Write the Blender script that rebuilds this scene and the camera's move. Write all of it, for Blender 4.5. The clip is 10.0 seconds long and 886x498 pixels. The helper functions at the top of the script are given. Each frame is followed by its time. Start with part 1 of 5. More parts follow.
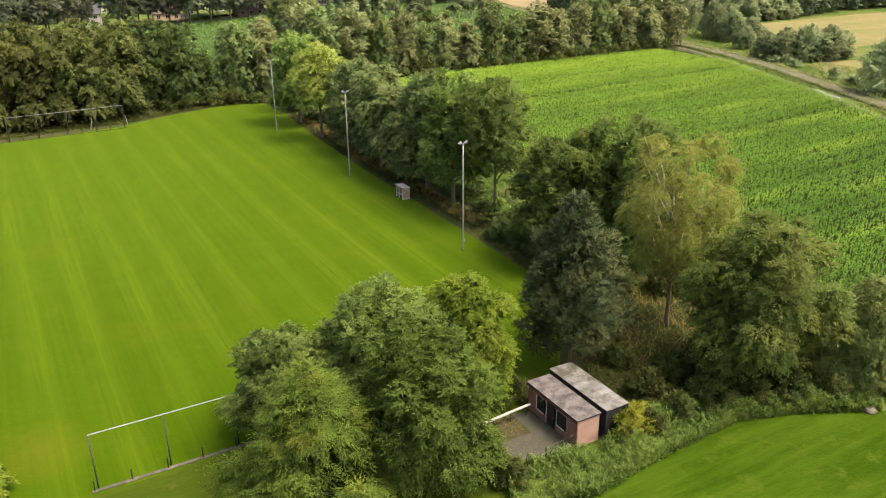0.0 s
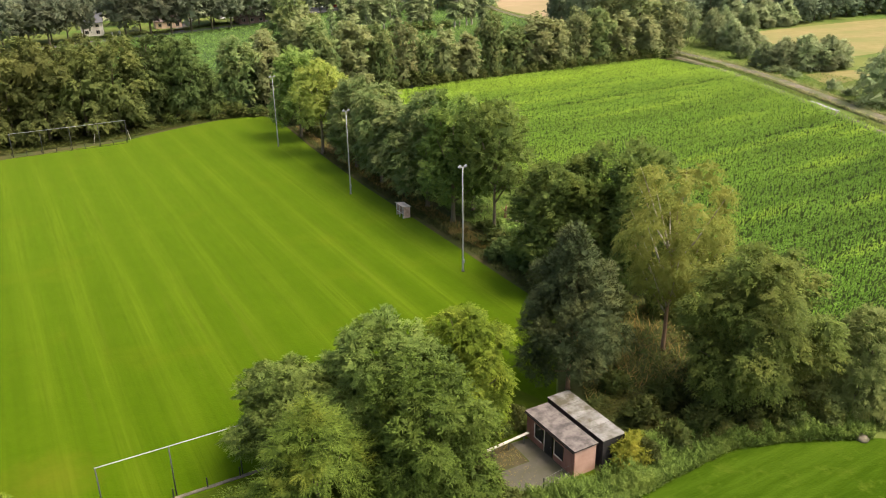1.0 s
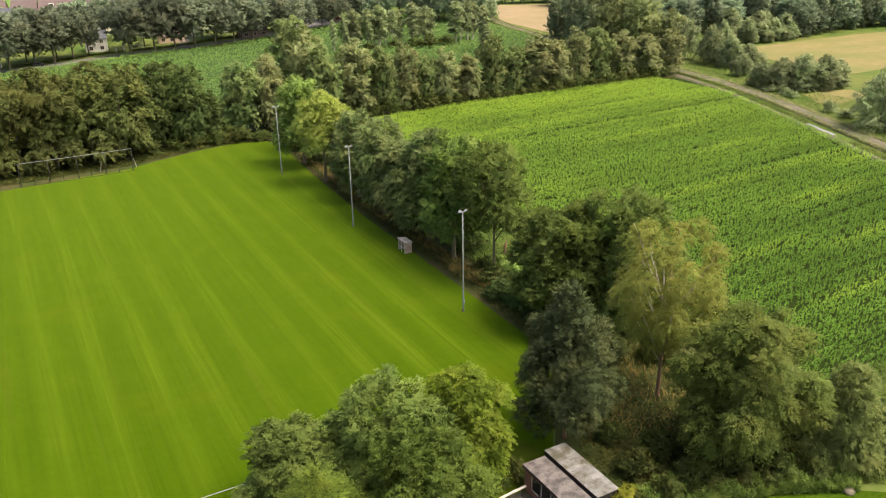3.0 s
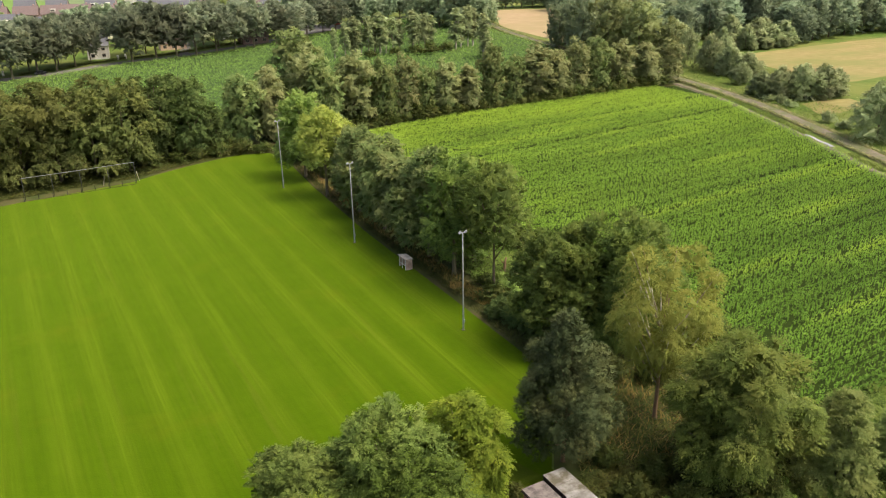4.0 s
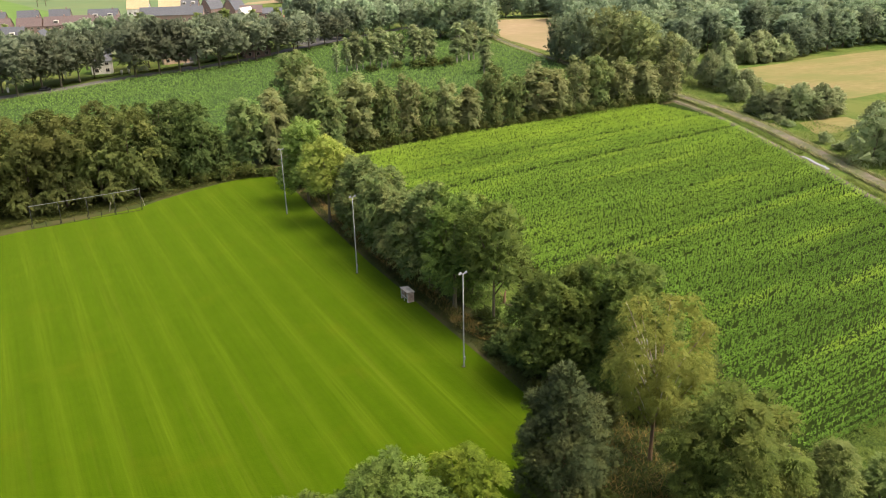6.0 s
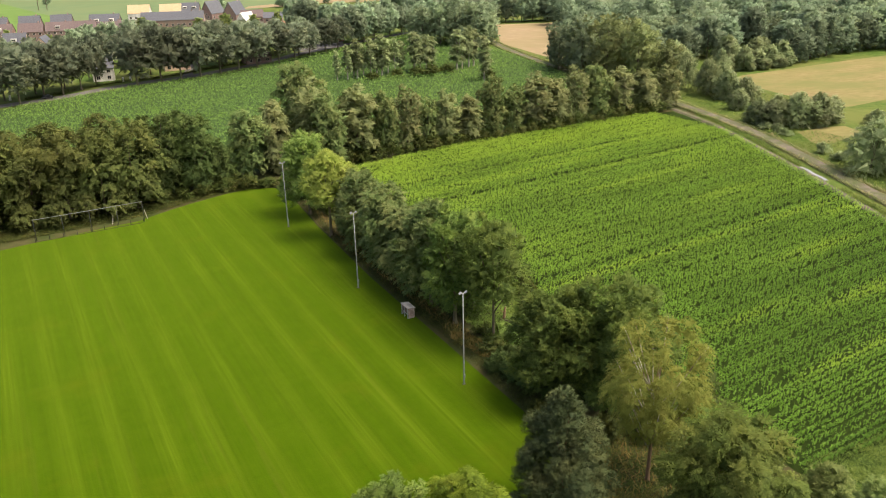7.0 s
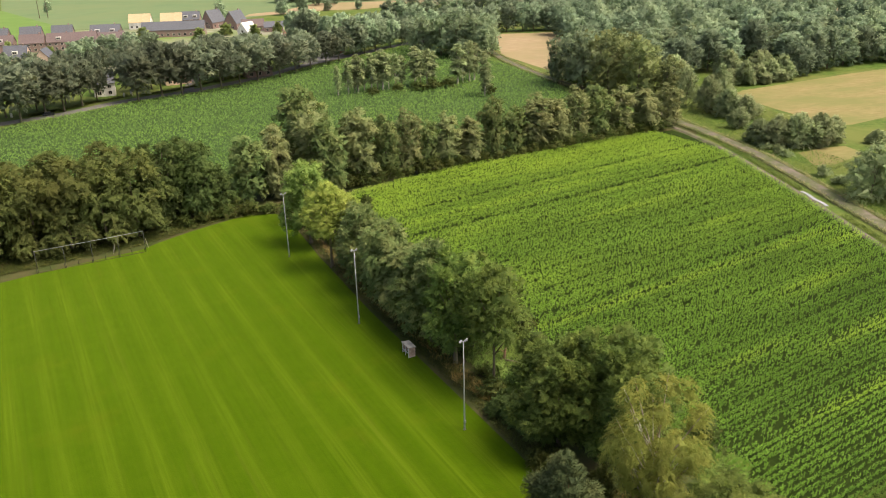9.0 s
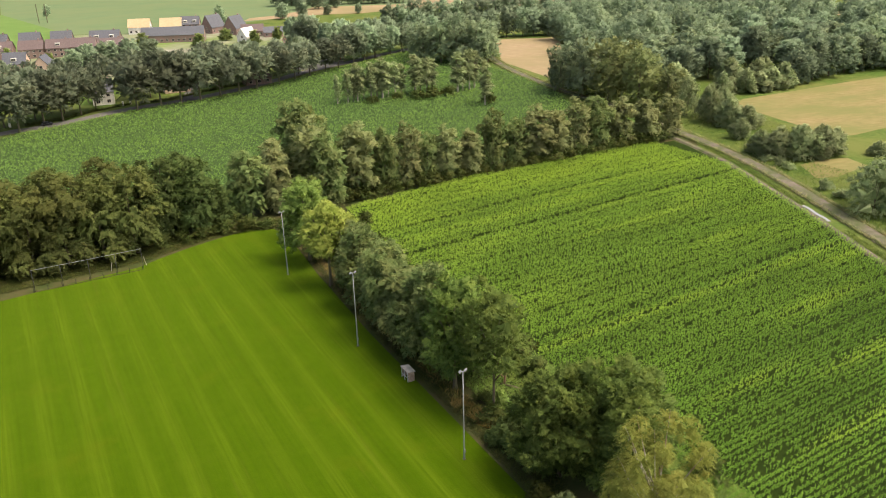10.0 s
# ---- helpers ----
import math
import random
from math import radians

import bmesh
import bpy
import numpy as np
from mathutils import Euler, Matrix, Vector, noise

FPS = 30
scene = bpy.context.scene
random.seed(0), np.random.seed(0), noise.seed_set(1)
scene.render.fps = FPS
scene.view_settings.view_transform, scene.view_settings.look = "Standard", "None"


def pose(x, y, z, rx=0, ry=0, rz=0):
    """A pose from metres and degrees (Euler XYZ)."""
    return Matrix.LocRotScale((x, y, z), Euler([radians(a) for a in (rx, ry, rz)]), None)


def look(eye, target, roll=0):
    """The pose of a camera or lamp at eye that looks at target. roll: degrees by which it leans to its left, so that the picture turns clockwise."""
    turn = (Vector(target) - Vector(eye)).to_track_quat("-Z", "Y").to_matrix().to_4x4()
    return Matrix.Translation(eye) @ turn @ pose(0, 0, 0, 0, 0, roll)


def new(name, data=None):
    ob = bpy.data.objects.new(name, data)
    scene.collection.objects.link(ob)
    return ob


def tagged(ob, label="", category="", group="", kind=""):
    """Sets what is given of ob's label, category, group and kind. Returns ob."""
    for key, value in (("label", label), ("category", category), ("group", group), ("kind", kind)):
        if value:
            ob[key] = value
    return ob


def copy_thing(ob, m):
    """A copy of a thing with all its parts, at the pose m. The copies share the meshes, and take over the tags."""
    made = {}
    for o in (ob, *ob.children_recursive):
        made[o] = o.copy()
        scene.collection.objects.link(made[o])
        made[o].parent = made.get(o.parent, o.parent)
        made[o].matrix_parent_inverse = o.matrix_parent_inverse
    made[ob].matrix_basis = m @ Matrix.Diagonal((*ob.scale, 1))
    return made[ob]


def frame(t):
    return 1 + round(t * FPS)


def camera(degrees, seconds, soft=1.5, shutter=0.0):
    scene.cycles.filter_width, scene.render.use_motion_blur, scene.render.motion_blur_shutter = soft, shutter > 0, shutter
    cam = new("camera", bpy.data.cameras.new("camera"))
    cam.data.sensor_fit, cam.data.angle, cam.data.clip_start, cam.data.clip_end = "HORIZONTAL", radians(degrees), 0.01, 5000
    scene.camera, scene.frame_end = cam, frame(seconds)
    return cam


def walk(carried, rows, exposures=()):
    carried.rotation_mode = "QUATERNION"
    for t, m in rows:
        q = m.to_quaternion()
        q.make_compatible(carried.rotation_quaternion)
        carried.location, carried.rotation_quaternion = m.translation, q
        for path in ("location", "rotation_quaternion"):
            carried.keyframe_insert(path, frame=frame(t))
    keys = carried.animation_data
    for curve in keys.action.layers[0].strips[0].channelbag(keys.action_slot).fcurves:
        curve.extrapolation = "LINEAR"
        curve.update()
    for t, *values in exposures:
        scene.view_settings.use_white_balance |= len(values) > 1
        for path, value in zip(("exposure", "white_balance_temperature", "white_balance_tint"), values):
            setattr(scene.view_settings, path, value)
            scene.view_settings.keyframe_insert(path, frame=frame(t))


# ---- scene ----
cam = camera(57.8, 10.0, soft=1.0)
PATH = [
    (0, (0.860, 1.247, 39.716), (0.849, 3.096, 38.952), -0.70),
    (0.5, (0.932, 1.172, 41.223), (0.920, 3.021, 40.459), -0.75),
    (1, (1.001, 1.098, 42.727), (0.988, 2.947, 41.964), -0.80),
    (1.5, (1.069, 1.025, 44.229), (1.054, 2.874, 43.466), -0.84),
    (2, (1.134, 0.953, 45.728), (1.118, 2.802, 44.965), -0.89),
    (2.5, (1.197, 0.882, 47.224), (1.180, 2.731, 46.461), -0.93),
    (4, (1.372, 0.674, 51.699), (1.352, 2.523, 50.935), -1.06),
    (4.5, (1.426, 0.607, 53.185), (1.405, 2.455, 52.421), -1.10),
    (5, (1.478, 0.541, 54.669), (1.456, 2.389, 53.905), -1.14),
    (5.5, (1.527, 0.475, 56.150), (1.504, 2.323, 55.386), -1.17),
    (7, (1.679, 0.285, 60.593), (1.654, 2.133, 59.828), -1.27),
    (7.5, (1.721, 0.183, 62.081), (1.695, 2.031, 61.316), -1.30),
    (8, (1.744, 0.547, 63.536), (1.717, 2.394, 62.770), -1.33),
    (8.5, (1.845, 1.369, 65.119), (1.818, 3.216, 64.352), -1.36),
    (9, (1.904, 2.640, 66.778), (1.876, 4.487, 66.010), -1.39),
    (9.5, (1.945, 4.030, 68.405), (1.916, 5.877, 67.637), -1.42),
    (10, (2.120, 5.217, 69.945), (2.091, 7.063, 69.176), -1.44),
]
walk(cam, [(t, look(eye, target, roll)) for t, eye, target, roll in PATH], exposures=((0.0, 1.18), (2.5, 1.10), (5.0, 1.00), (7.5, 0.92), (10.0, 0.87)))

# ---- world, sun, exposure ----
SUN_DIR = Vector((0.46, -0.10, 0.88)).normalized()
world = bpy.data.worlds.new("hazy_sky")
scene.world = world
world.use_nodes = True
wn = world.node_tree
sky = wn.nodes.new("ShaderNodeTexSky")
sky.sky_type, sky.sun_disc = "NISHITA", False
sky.sun_elevation = math.asin(SUN_DIR.z)
sky.sun_rotation = math.atan2(SUN_DIR.x, SUN_DIR.y)
sky.air_density, sky.dust_density, sky.ozone_density = 0.8, 8.0, 0.5
wn.links.new(sky.outputs[0], wn.nodes["Background"].inputs[0])
wn.nodes["Background"].inputs[1].default_value = 0.15
sun_data = bpy.data.lights.new("sun", "SUN")
sun_data.energy, sun_data.angle, sun_data.color = 1.75, radians(28), (1.0, 0.88, 0.73)
sun = new("sun", sun_data)
sun.matrix_world = look(SUN_DIR * 100, (0, 0, 0))

# ---- the playing field's own axes: u across to the hedge side, v along the lamp posts ----
ORIGIN = Vector((2.9, 97.0, 0))
AXIS_U, AXIS_V = Vector((0.869, 0.4945, 0)), Vector((-0.4945, 0.869, 0))
TURN = math.degrees(math.atan2(0.4945, 0.869))
ROW_TURN = TURN + 2.9
ROW_U = Vector((math.cos(radians(ROW_TURN)), math.sin(radians(ROW_TURN)), 0))
ROW_V = Vector((-ROW_U.y, ROW_U.x, 0))
rng = np.random.default_rng(7)


def at(u, v, z=0.0):
    return ORIGIN + AXIS_U * u + AXIS_V * v + Vector((0, 0, z))


# ---- materials ----
def shader(name):
    m = bpy.data.materials.new(name)
    m.use_nodes = True
    nt = m.node_tree
    return m, nt, nt.nodes["Principled BSDF"]


def node(nt, kind, values=(), operation=""):
    n = nt.nodes.new("ShaderNode" + kind)
    if operation:
        n.operation = operation
    for key, value in dict(values).items():
        if isinstance(value, bpy.types.NodeSocket):
            nt.links.new(value, n.inputs[key])
        else:
            n.inputs[key].default_value = value
    return n


def rgb(c):
    return (c[0], c[1], c[2], 1.0)


def mixed(nt, fac, a, b):
    n = nt.nodes.new("ShaderNodeMix")
    n.data_type = "RGBA"
    for sock, value in ((n.inputs[0], fac), (n.inputs[6], a), (n.inputs[7], b)):
        if isinstance(value, bpy.types.NodeSocket):
            nt.links.new(value, sock)
        else:
            sock.default_value = value if sock == n.inputs[0] else rgb(value)
    return n.outputs[2]


def ramp(nt, fac, lo, hi):
    n = node(nt, "MapRange", {"Value": fac, "From Min": lo, "From Max": hi})
    return n.outputs[0]


def coords(nt, turn=0.0, stretch=(1, 1, 1), world_space=False):
    src = node(nt, "NewGeometry").outputs["Position"] if world_space else node(nt, "TexCoord").outputs["Object"]
    n = node(nt, "Mapping", {"Vector": src, "Rotation": (0, 0, radians(-turn)), "Scale": stretch})
    if turn:
        first = node(nt, "Mapping", {"Vector": src, "Rotation": (0, 0, radians(-turn))})
        n = node(nt, "Mapping", {"Vector": first.outputs[0], "Scale": stretch})
    return n.outputs[0]


def noisy(nt, vec, scale, detail=4.0, rough=0.6):
    return node(nt, "TexNoise", {"Vector": vec, "Scale": scale, "Detail": detail, "Roughness": rough}).outputs[0]


def surface(name, base, other, scale=2.0, stain=None, stain_scale=0.3, rough=0.8, bump=0.3, bump_scale=None, metal=0.0, world_space=False, stretch=(1, 1, 1), turn=0.0, spread=0.12):
    m, nt, b = shader(name)
    vec = coords(nt, turn, stretch, world_space)
    col = mixed(nt, ramp(nt, noisy(nt, vec, scale), 0.35, 0.65), base, other)
    if stain:
        col = mixed(nt, ramp(nt, noisy(nt, vec, stain_scale, 5.0), 0.5 - spread, 0.5 + spread), col, stain)
    nt.links.new(col, b.inputs["Base Color"])
    b.inputs["Roughness"].default_value, b.inputs["Metallic"].default_value = rough, metal
    b.inputs["Specular IOR Level"].default_value = 0.03 if world_space else 0.3
    if bump:
        h = noisy(nt, vec, bump_scale or scale * 6, 3.0)
        bn = node(nt, "Bump", {"Strength": bump, "Distance": 0.05, "Height": h})
        nt.links.new(bn.outputs[0], b.inputs["Normal"])
    return m


def foliage(name, dark, light, tint, tint_scale=0.25, glow=0.38, tint_lo=0.45, tint_hi=0.7, vary=(0.84, 1.22)):
    m, nt, b = shader(name)
    info = node(nt, "ObjectInfo")
    leaf = node(nt, "Attribute")
    leaf.attribute_name = "tone"
    col = mixed(nt, leaf.outputs["Fac"], dark, light)
    vec = node(nt, "TexCoord").outputs["Object"]
    col = mixed(nt, ramp(nt, noisy(nt, vec, tint_scale, 3.0), tint_lo, tint_hi), col, tint)
    val = node(nt, "MapRange", {"Value": info.outputs["Random"], "To Min": vary[0], "To Max": vary[1]}).outputs[0]
    hue = node(nt, "MapRange", {"Value": info.outputs["Random"], "To Min": 0.494, "To Max": 0.514}).outputs[0]
    col = node(nt, "HueSaturation", {"Color": col, "Value": val, "Hue": hue}).outputs[0]
    nt.links.new(col, b.inputs["Base Color"])
    b.inputs["Roughness"].default_value = 0.6
    b.inputs["Specular IOR Level"].default_value = 0.1
    trans = node(nt, "BsdfTranslucent", {"Color": col})
    mix = node(nt, "MixShader", {0: glow, 1: b.outputs[0], 2: trans.outputs[0]})
    nt.links.new(mix.outputs[0], nt.nodes["Material Output"].inputs[0])
    return m


def lawn_material(name, base, light, dry, stripes):
    m, nt, b = shader(name)
    flat = coords(nt, TURN, (1, 1, 1), True)
    sep = node(nt, "SeparateXYZ", {0: flat})
    col = mixed(nt, ramp(nt, noisy(nt, flat, 0.9, 6.0, 0.75), 0.3, 0.75), base, [c * 1.22 for c in base])
    if stripes:
        long = node(nt, "Mapping", {"Vector": flat, "Scale": (1.0, 0.014, 1.0)}).outputs[0]
        wobble = node(nt, "Math", {0: noisy(nt, long, 0.35, 2.0), 1: 2.2}, operation="MULTIPLY").outputs[0]
        place = node(nt, "Math", {0: sep.outputs[0], 1: wobble}, operation="ADD").outputs[0]
        phase = node(nt, "Math", {0: place, 1: 2 * math.pi / 5.55}, operation="MULTIPLY").outputs[0]
        wave = node(nt, "Math", {0: phase}, operation="SINE").outputs[0]
        band = ramp(nt, wave, -0.35, 1.1)
        fine = ramp(nt, noisy(nt, long, 2.2, 5.0, 0.75), 0.32, 0.62)
        amount = node(nt, "Math", {0: band, 1: fine}, operation="MULTIPLY").outputs[0]
        fade = ramp(nt, noisy(nt, flat, 0.03, 2.0), 0.2, 0.55)
        amount = node(nt, "Math", {0: amount, 1: fade}, operation="MULTIPLY").outputs[0]
        col = mixed(nt, amount, col, light)
        deep = ramp(nt, noisy(nt, long, 1.3, 6.0, 0.8), 0.42, 0.68)
        deep = node(nt, "Math", {0: deep, 1: 0.7}, operation="MULTIPLY").outputs[0]
        col = mixed(nt, deep, col, [c * 0.76 for c in base])
        mott = ramp(nt, noisy(nt, flat, 0.22, 6.0, 0.75), 0.4, 0.68)
        mott = node(nt, "Math", {0: mott, 1: 0.22}, operation="MULTIPLY").outputs[0]
        col = mixed(nt, mott, col, light)
        thin = ramp(nt, noisy(nt, node(nt, "Mapping", {"Vector": flat, "Scale": (1.0, 0.03, 1.0)}).outputs[0], 0.6, 6.0, 0.8), 0.56, 0.74)
        thin = node(nt, "Math", {0: thin, 1: 0.4}, operation="MULTIPLY").outputs[0]
        col = mixed(nt, thin, col, (0.078, 0.078, 0.010))
        worn = ramp(nt, noisy(nt, flat, 0.07, 5.0, 0.65), 0.56, 0.78)
        worn = node(nt, "Math", {0: worn, 1: 0.55}, operation="MULTIPLY").outputs[0]
        col = mixed(nt, worn, col, dry)
        # worn yellowed goalmouth by the near ball fence
        away = node(nt, "VectorMath", {0: coords(nt, 0.0, (1, 1, 1), True), 1: (-32.5, 55.0, 0.0)}, operation="DISTANCE").outputs["Value"]
        ragged = node(nt, "Math", {0: noisy(nt, flat, 0.5, 5.0, 0.7), 1: 7.0}, operation="MULTIPLY").outputs[0]
        away = node(nt, "Math", {0: away, 1: ragged}, operation="ADD").outputs[0]
        near = node(nt, "Math", {0: 1.0, 1: ramp(nt, away, 4.0, 8.5)}, operation="SUBTRACT").outputs[0]
        near = node(nt, "Math", {0: near, 1: 0.42}, operation="MULTIPLY").outputs[0]
        col = mixed(nt, near, col, (0.098, 0.096, 0.008))
    else:
        swath = node(nt, "Mapping", {"Vector": flat, "Scale": (0.06, 0.5, 1.0)}).outputs[0]
        col = mixed(nt, ramp(nt, noisy(nt, swath, 1.0, 5.0, 0.7), 0.38, 0.66), col, light)
        col = mixed(nt, ramp(nt, noisy(nt, flat, 0.45, 6.0, 0.7), 0.54, 0.72), col, dry)
    nt.links.new(col, b.inputs["Base Color"])
    b.inputs["Roughness"].default_value = 0.85
    b.inputs["Specular IOR Level"].default_value = 0.0
    b.inputs["Sheen Weight"].default_value, b.inputs["Sheen Roughness"].default_value = 0.40, 0.40
    b.inputs["Sheen Tint"].default_value = rgb((0.55, 0.75, 0.10))
    bn = node(nt, "Bump", {"Strength": 0.5, "Distance": 0.06, "Height": noisy(nt, flat, 5.0, 4.0)})
    nt.links.new(bn.outputs[0], b.inputs["Normal"])
    return m


def crop_material(name, dark, light, pale, glow=0.38, strips=()):
    m, nt, b = shader(name)
    geo = node(nt, "NewGeometry")
    flat = coords(nt, ROW_TURN, (1, 1, 1), True)
    patch = coords(nt, ROW_TURN, (0.03, 0.09, 0.0), True)
    tone = ramp(nt, noisy(nt, patch, 1.0, 4.0, 0.65), 0.35, 0.7)
    streak = ramp(nt, noisy(nt, coords(nt, ROW_TURN, (0.010, 0.42, 0.0), True), 1.0, 4.0, 0.7), 0.3, 0.7)
    streak = node(nt, "Math", {0: streak, 1: -0.5}, operation="ADD").outputs[0]
    tone = node(nt, "Math", {0: tone, 1: streak}, operation="ADD").outputs[0]
    single = node(nt, "MapRange", {"Value": geo.outputs["Random Per Island"], "To Min": 0.2, "To Max": 0.8}).outputs[0]
    shade = node(nt, "Math", {0: single, 1: tone}, operation="ADD").outputs[0]
    shade = node(nt, "Math", {0: shade, 1: 0.5}, operation="MULTIPLY").outputs[0]
    col = mixed(nt, shade, dark, light)
    sep = node(nt, "SeparateXYZ", {0: flat})
    # ripening patches; the paling towards the far end puts haze in the colour
    ripe_haze = ramp(nt, noisy(nt, coords(nt, ROW_TURN, (0.012, 0.05, 0.0), True), 1.0, 3.0, 0.6), 0.42, 0.7)
    haze_ahead = node(nt, "MapRange", {"Value": sep.outputs[1], "From Min": ORIGIN.dot(ROW_V) - 10, "From Max": ORIGIN.dot(ROW_V) + 85, "To Min": 0.04, "To Max": 0.75}).outputs[0]
    ripe_haze = node(nt, "Math", {0: ripe_haze, 1: 0.5}, operation="ADD").outputs[0]
    ripe_haze = node(nt, "Math", {0: ripe_haze, 1: haze_ahead}, operation="MULTIPLY").outputs[0]
    col = mixed(nt, ripe_haze, col, pale)
    gaps = ramp(nt, noisy(nt, coords(nt, ROW_TURN, (0.035, 0.4, 0.0), True), 1.0, 3.0, 0.6), 0.26, 0.52)
    for v, wide, u0, u1 in strips:
        off = node(nt, "Math", {0: sep.outputs[1], 1: v + ORIGIN.dot(ROW_V)}, operation="SUBTRACT").outputs[0]
        off = node(nt, "Math", {0: off}, operation="ABSOLUTE").outputs[0]
        amount = node(nt, "MapRange", {"Value": off, "From Min": wide * 0.2, "From Max": wide, "To Min": 0.7, "To Max": 0.0}).outputs[0]
        for edge, lo, hi in ((u0, 0.0, 12.0), (u1, 0.0, -12.0)):
            rel = node(nt, "Math", {0: sep.outputs[0], 1: edge + ORIGIN.dot(ROW_U)}, operation="SUBTRACT").outputs[0]
            amount = node(nt, "Math", {0: amount, 1: ramp(nt, rel, lo, hi)}, operation="MULTIPLY").outputs[0]
        amount = node(nt, "Math", {0: amount, 1: gaps}, operation="MULTIPLY").outputs[0]
        col = mixed(nt, amount, col, pale)
    nt.links.new(col, b.inputs["Base Color"])
    b.inputs["Roughness"].default_value = 0.5
    b.inputs["Specular IOR Level"].default_value = 0.1
    trans = node(nt, "BsdfTranslucent", {"Color": col})
    mix = node(nt, "MixShader", {0: glow, 1: b.outputs[0], 2: trans.outputs[0]})
    nt.links.new(mix.outputs[0], nt.nodes["Material Output"].inputs[0])
    return m


def glass_material(name):
    m, nt, b = shader(name)
    b.inputs["Base Color"].default_value = rgb((0.02, 0.022, 0.025))
    b.inputs["Roughness"].default_value = 0.12
    b.inputs["Specular IOR Level"].default_value = 0.25
    return m


PITCH = lawn_material("pitch_grass", (0.0359, 0.0683, 0.0013), (0.0689, 0.1070, 0.0043), (0.0747, 0.0879, 0.0038), True)
ENDGRASS = lawn_material("end_grass", (0.0313, 0.0485, 0.0040), (0.0489, 0.0699, 0.0070), (0.0736, 0.0754, 0.0129), False)
LAWN = lawn_material("lawn_grass", (0.0190, 0.0403, 0.0016), (0.0429, 0.0766, 0.0049), (0.0554, 0.0803, 0.0074), False)
GROUND = surface("meadow", (0.052, 0.090, 0.016), (0.078, 0.122, 0.024), 0.4, (0.115, 0.130, 0.034), 0.05, world_space=True, bump=0.5, bump_scale=3)
# distant grassland: greyed greens with the haze mixed into them
HAZEGREEN = surface("far_pasture", (0.104, 0.150, 0.068), (0.122, 0.166, 0.076), 0.05, (0.130, 0.164, 0.074), 0.02, world_space=True, bump=0)
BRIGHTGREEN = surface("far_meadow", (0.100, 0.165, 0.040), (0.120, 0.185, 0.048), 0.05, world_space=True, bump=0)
# floor under the trees: shade is put into these dark greens
SHADEFLOOR = surface("wood_floor", (0.036, 0.056, 0.014), (0.052, 0.064, 0.020), 0.5, (0.070, 0.064, 0.026), 0.14, world_space=True, bump=0.8, bump_scale=2)
VERGE = surface("rough_verge", (0.062, 0.110, 0.016), (0.100, 0.155, 0.026), 0.6, (0.14, 0.16, 0.04), 0.18, world_space=True, bump=0.8, bump_scale=3)
BACKSOIL = surface("back_field_floor", (0.036, 0.064, 0.016), (0.050, 0.084, 0.022), 0.8, world_space=True, bump=0.6)
SOIL = surface("field_soil", (0.0151, 0.0268, 0.0042), (0.0245, 0.0396, 0.0062), 0.8, world_space=True, bump=0.6)
STUBBLE = surface("dry_hay", (0.178, 0.142, 0.060), (0.240, 0.190, 0.086), 0.55, (0.150, 0.150, 0.052), 0.06, world_space=True, bump=0.9, bump_scale=1.6, spread=0.16, stretch=(0.4, 1.0, 1.0), turn=20)
STRAW = surface("straw_field", (0.2448, 0.1802, 0.1054), (0.2856, 0.2176, 0.1292), 0.2, (0.2176, 0.1768, 0.0884), 0.02, world_space=True, bump=0.3, bump_scale=1.5)
SAND = surface("sandy_track", (0.1185, 0.0989, 0.0744), (0.1608, 0.1359, 0.1061), 0.5, (0.0762, 0.0903, 0.0344), 0.18, world_space=True, bump=0.5)
ASPHALT = surface("worn_asphalt", (0.0889, 0.0842, 0.0796), (0.1170, 0.1123, 0.1030), 0.3, (0.1404, 0.1310, 0.1170), 0.06, world_space=True, bump=0.2)
PAVING = surface("grey_paving", (0.0594, 0.0540, 0.0414), (0.0828, 0.0756, 0.0576), 1.5, (0.0504, 0.0486, 0.0270), 0.4, bump=0.3)
DRYBED = surface("dry_bed", (0.0558, 0.0462, 0.0237), (0.0767, 0.0626, 0.0325), 1.5, (0.0434, 0.0435, 0.0182), 0.8, world_space=True, bump=0.7)
CONCRETE = surface("rough_concrete", (0.1125, 0.0936, 0.0700), (0.1537, 0.1296, 0.1015), 2.0, (0.0675, 0.0648, 0.0385), 0.9, bump=0.4)
BARK = surface("grey_brown_bark", (0.10, 0.075, 0.05), (0.17, 0.13, 0.09), 3.0, (0.12, 0.12, 0.06), 0.8, stretch=(1, 1, 0.25), bump=0.8)
REDBARK = surface("warm_bark", (0.20, 0.115, 0.06), (0.30, 0.18, 0.10), 3.0, (0.14, 0.10, 0.06), 0.8, stretch=(1, 1, 0.25), bump=0.8)
BIRCHBARK = surface("birch_bark", (0.50, 0.46, 0.40), (0.62, 0.58, 0.50), 2.0, (0.22, 0.15, 0.10), 0.9, stretch=(1, 1, 0.6), bump=0.5)
GALVANISED = surface("galvanised_steel", (0.2400, 0.2480, 0.2400), (0.3040, 0.3120, 0.3040), 3.0, rough=0.55, metal=0.3, bump=0.05)
DARKSTEEL = surface("dark_steel", (0.045, 0.048, 0.042), (0.075, 0.078, 0.070), 3.0, rough=0.6, metal=0.1, bump=0.05)
BLACKPOST = surface("black_plastic", (0.02, 0.02, 0.02), (0.035, 0.035, 0.035), 3.0, rough=0.6, bump=0.05)
LAMPWHITE = surface("lamp_housing", (0.27, 0.27, 0.26), (0.34, 0.34, 0.33), 3.0, rough=0.4, bump=0.0)
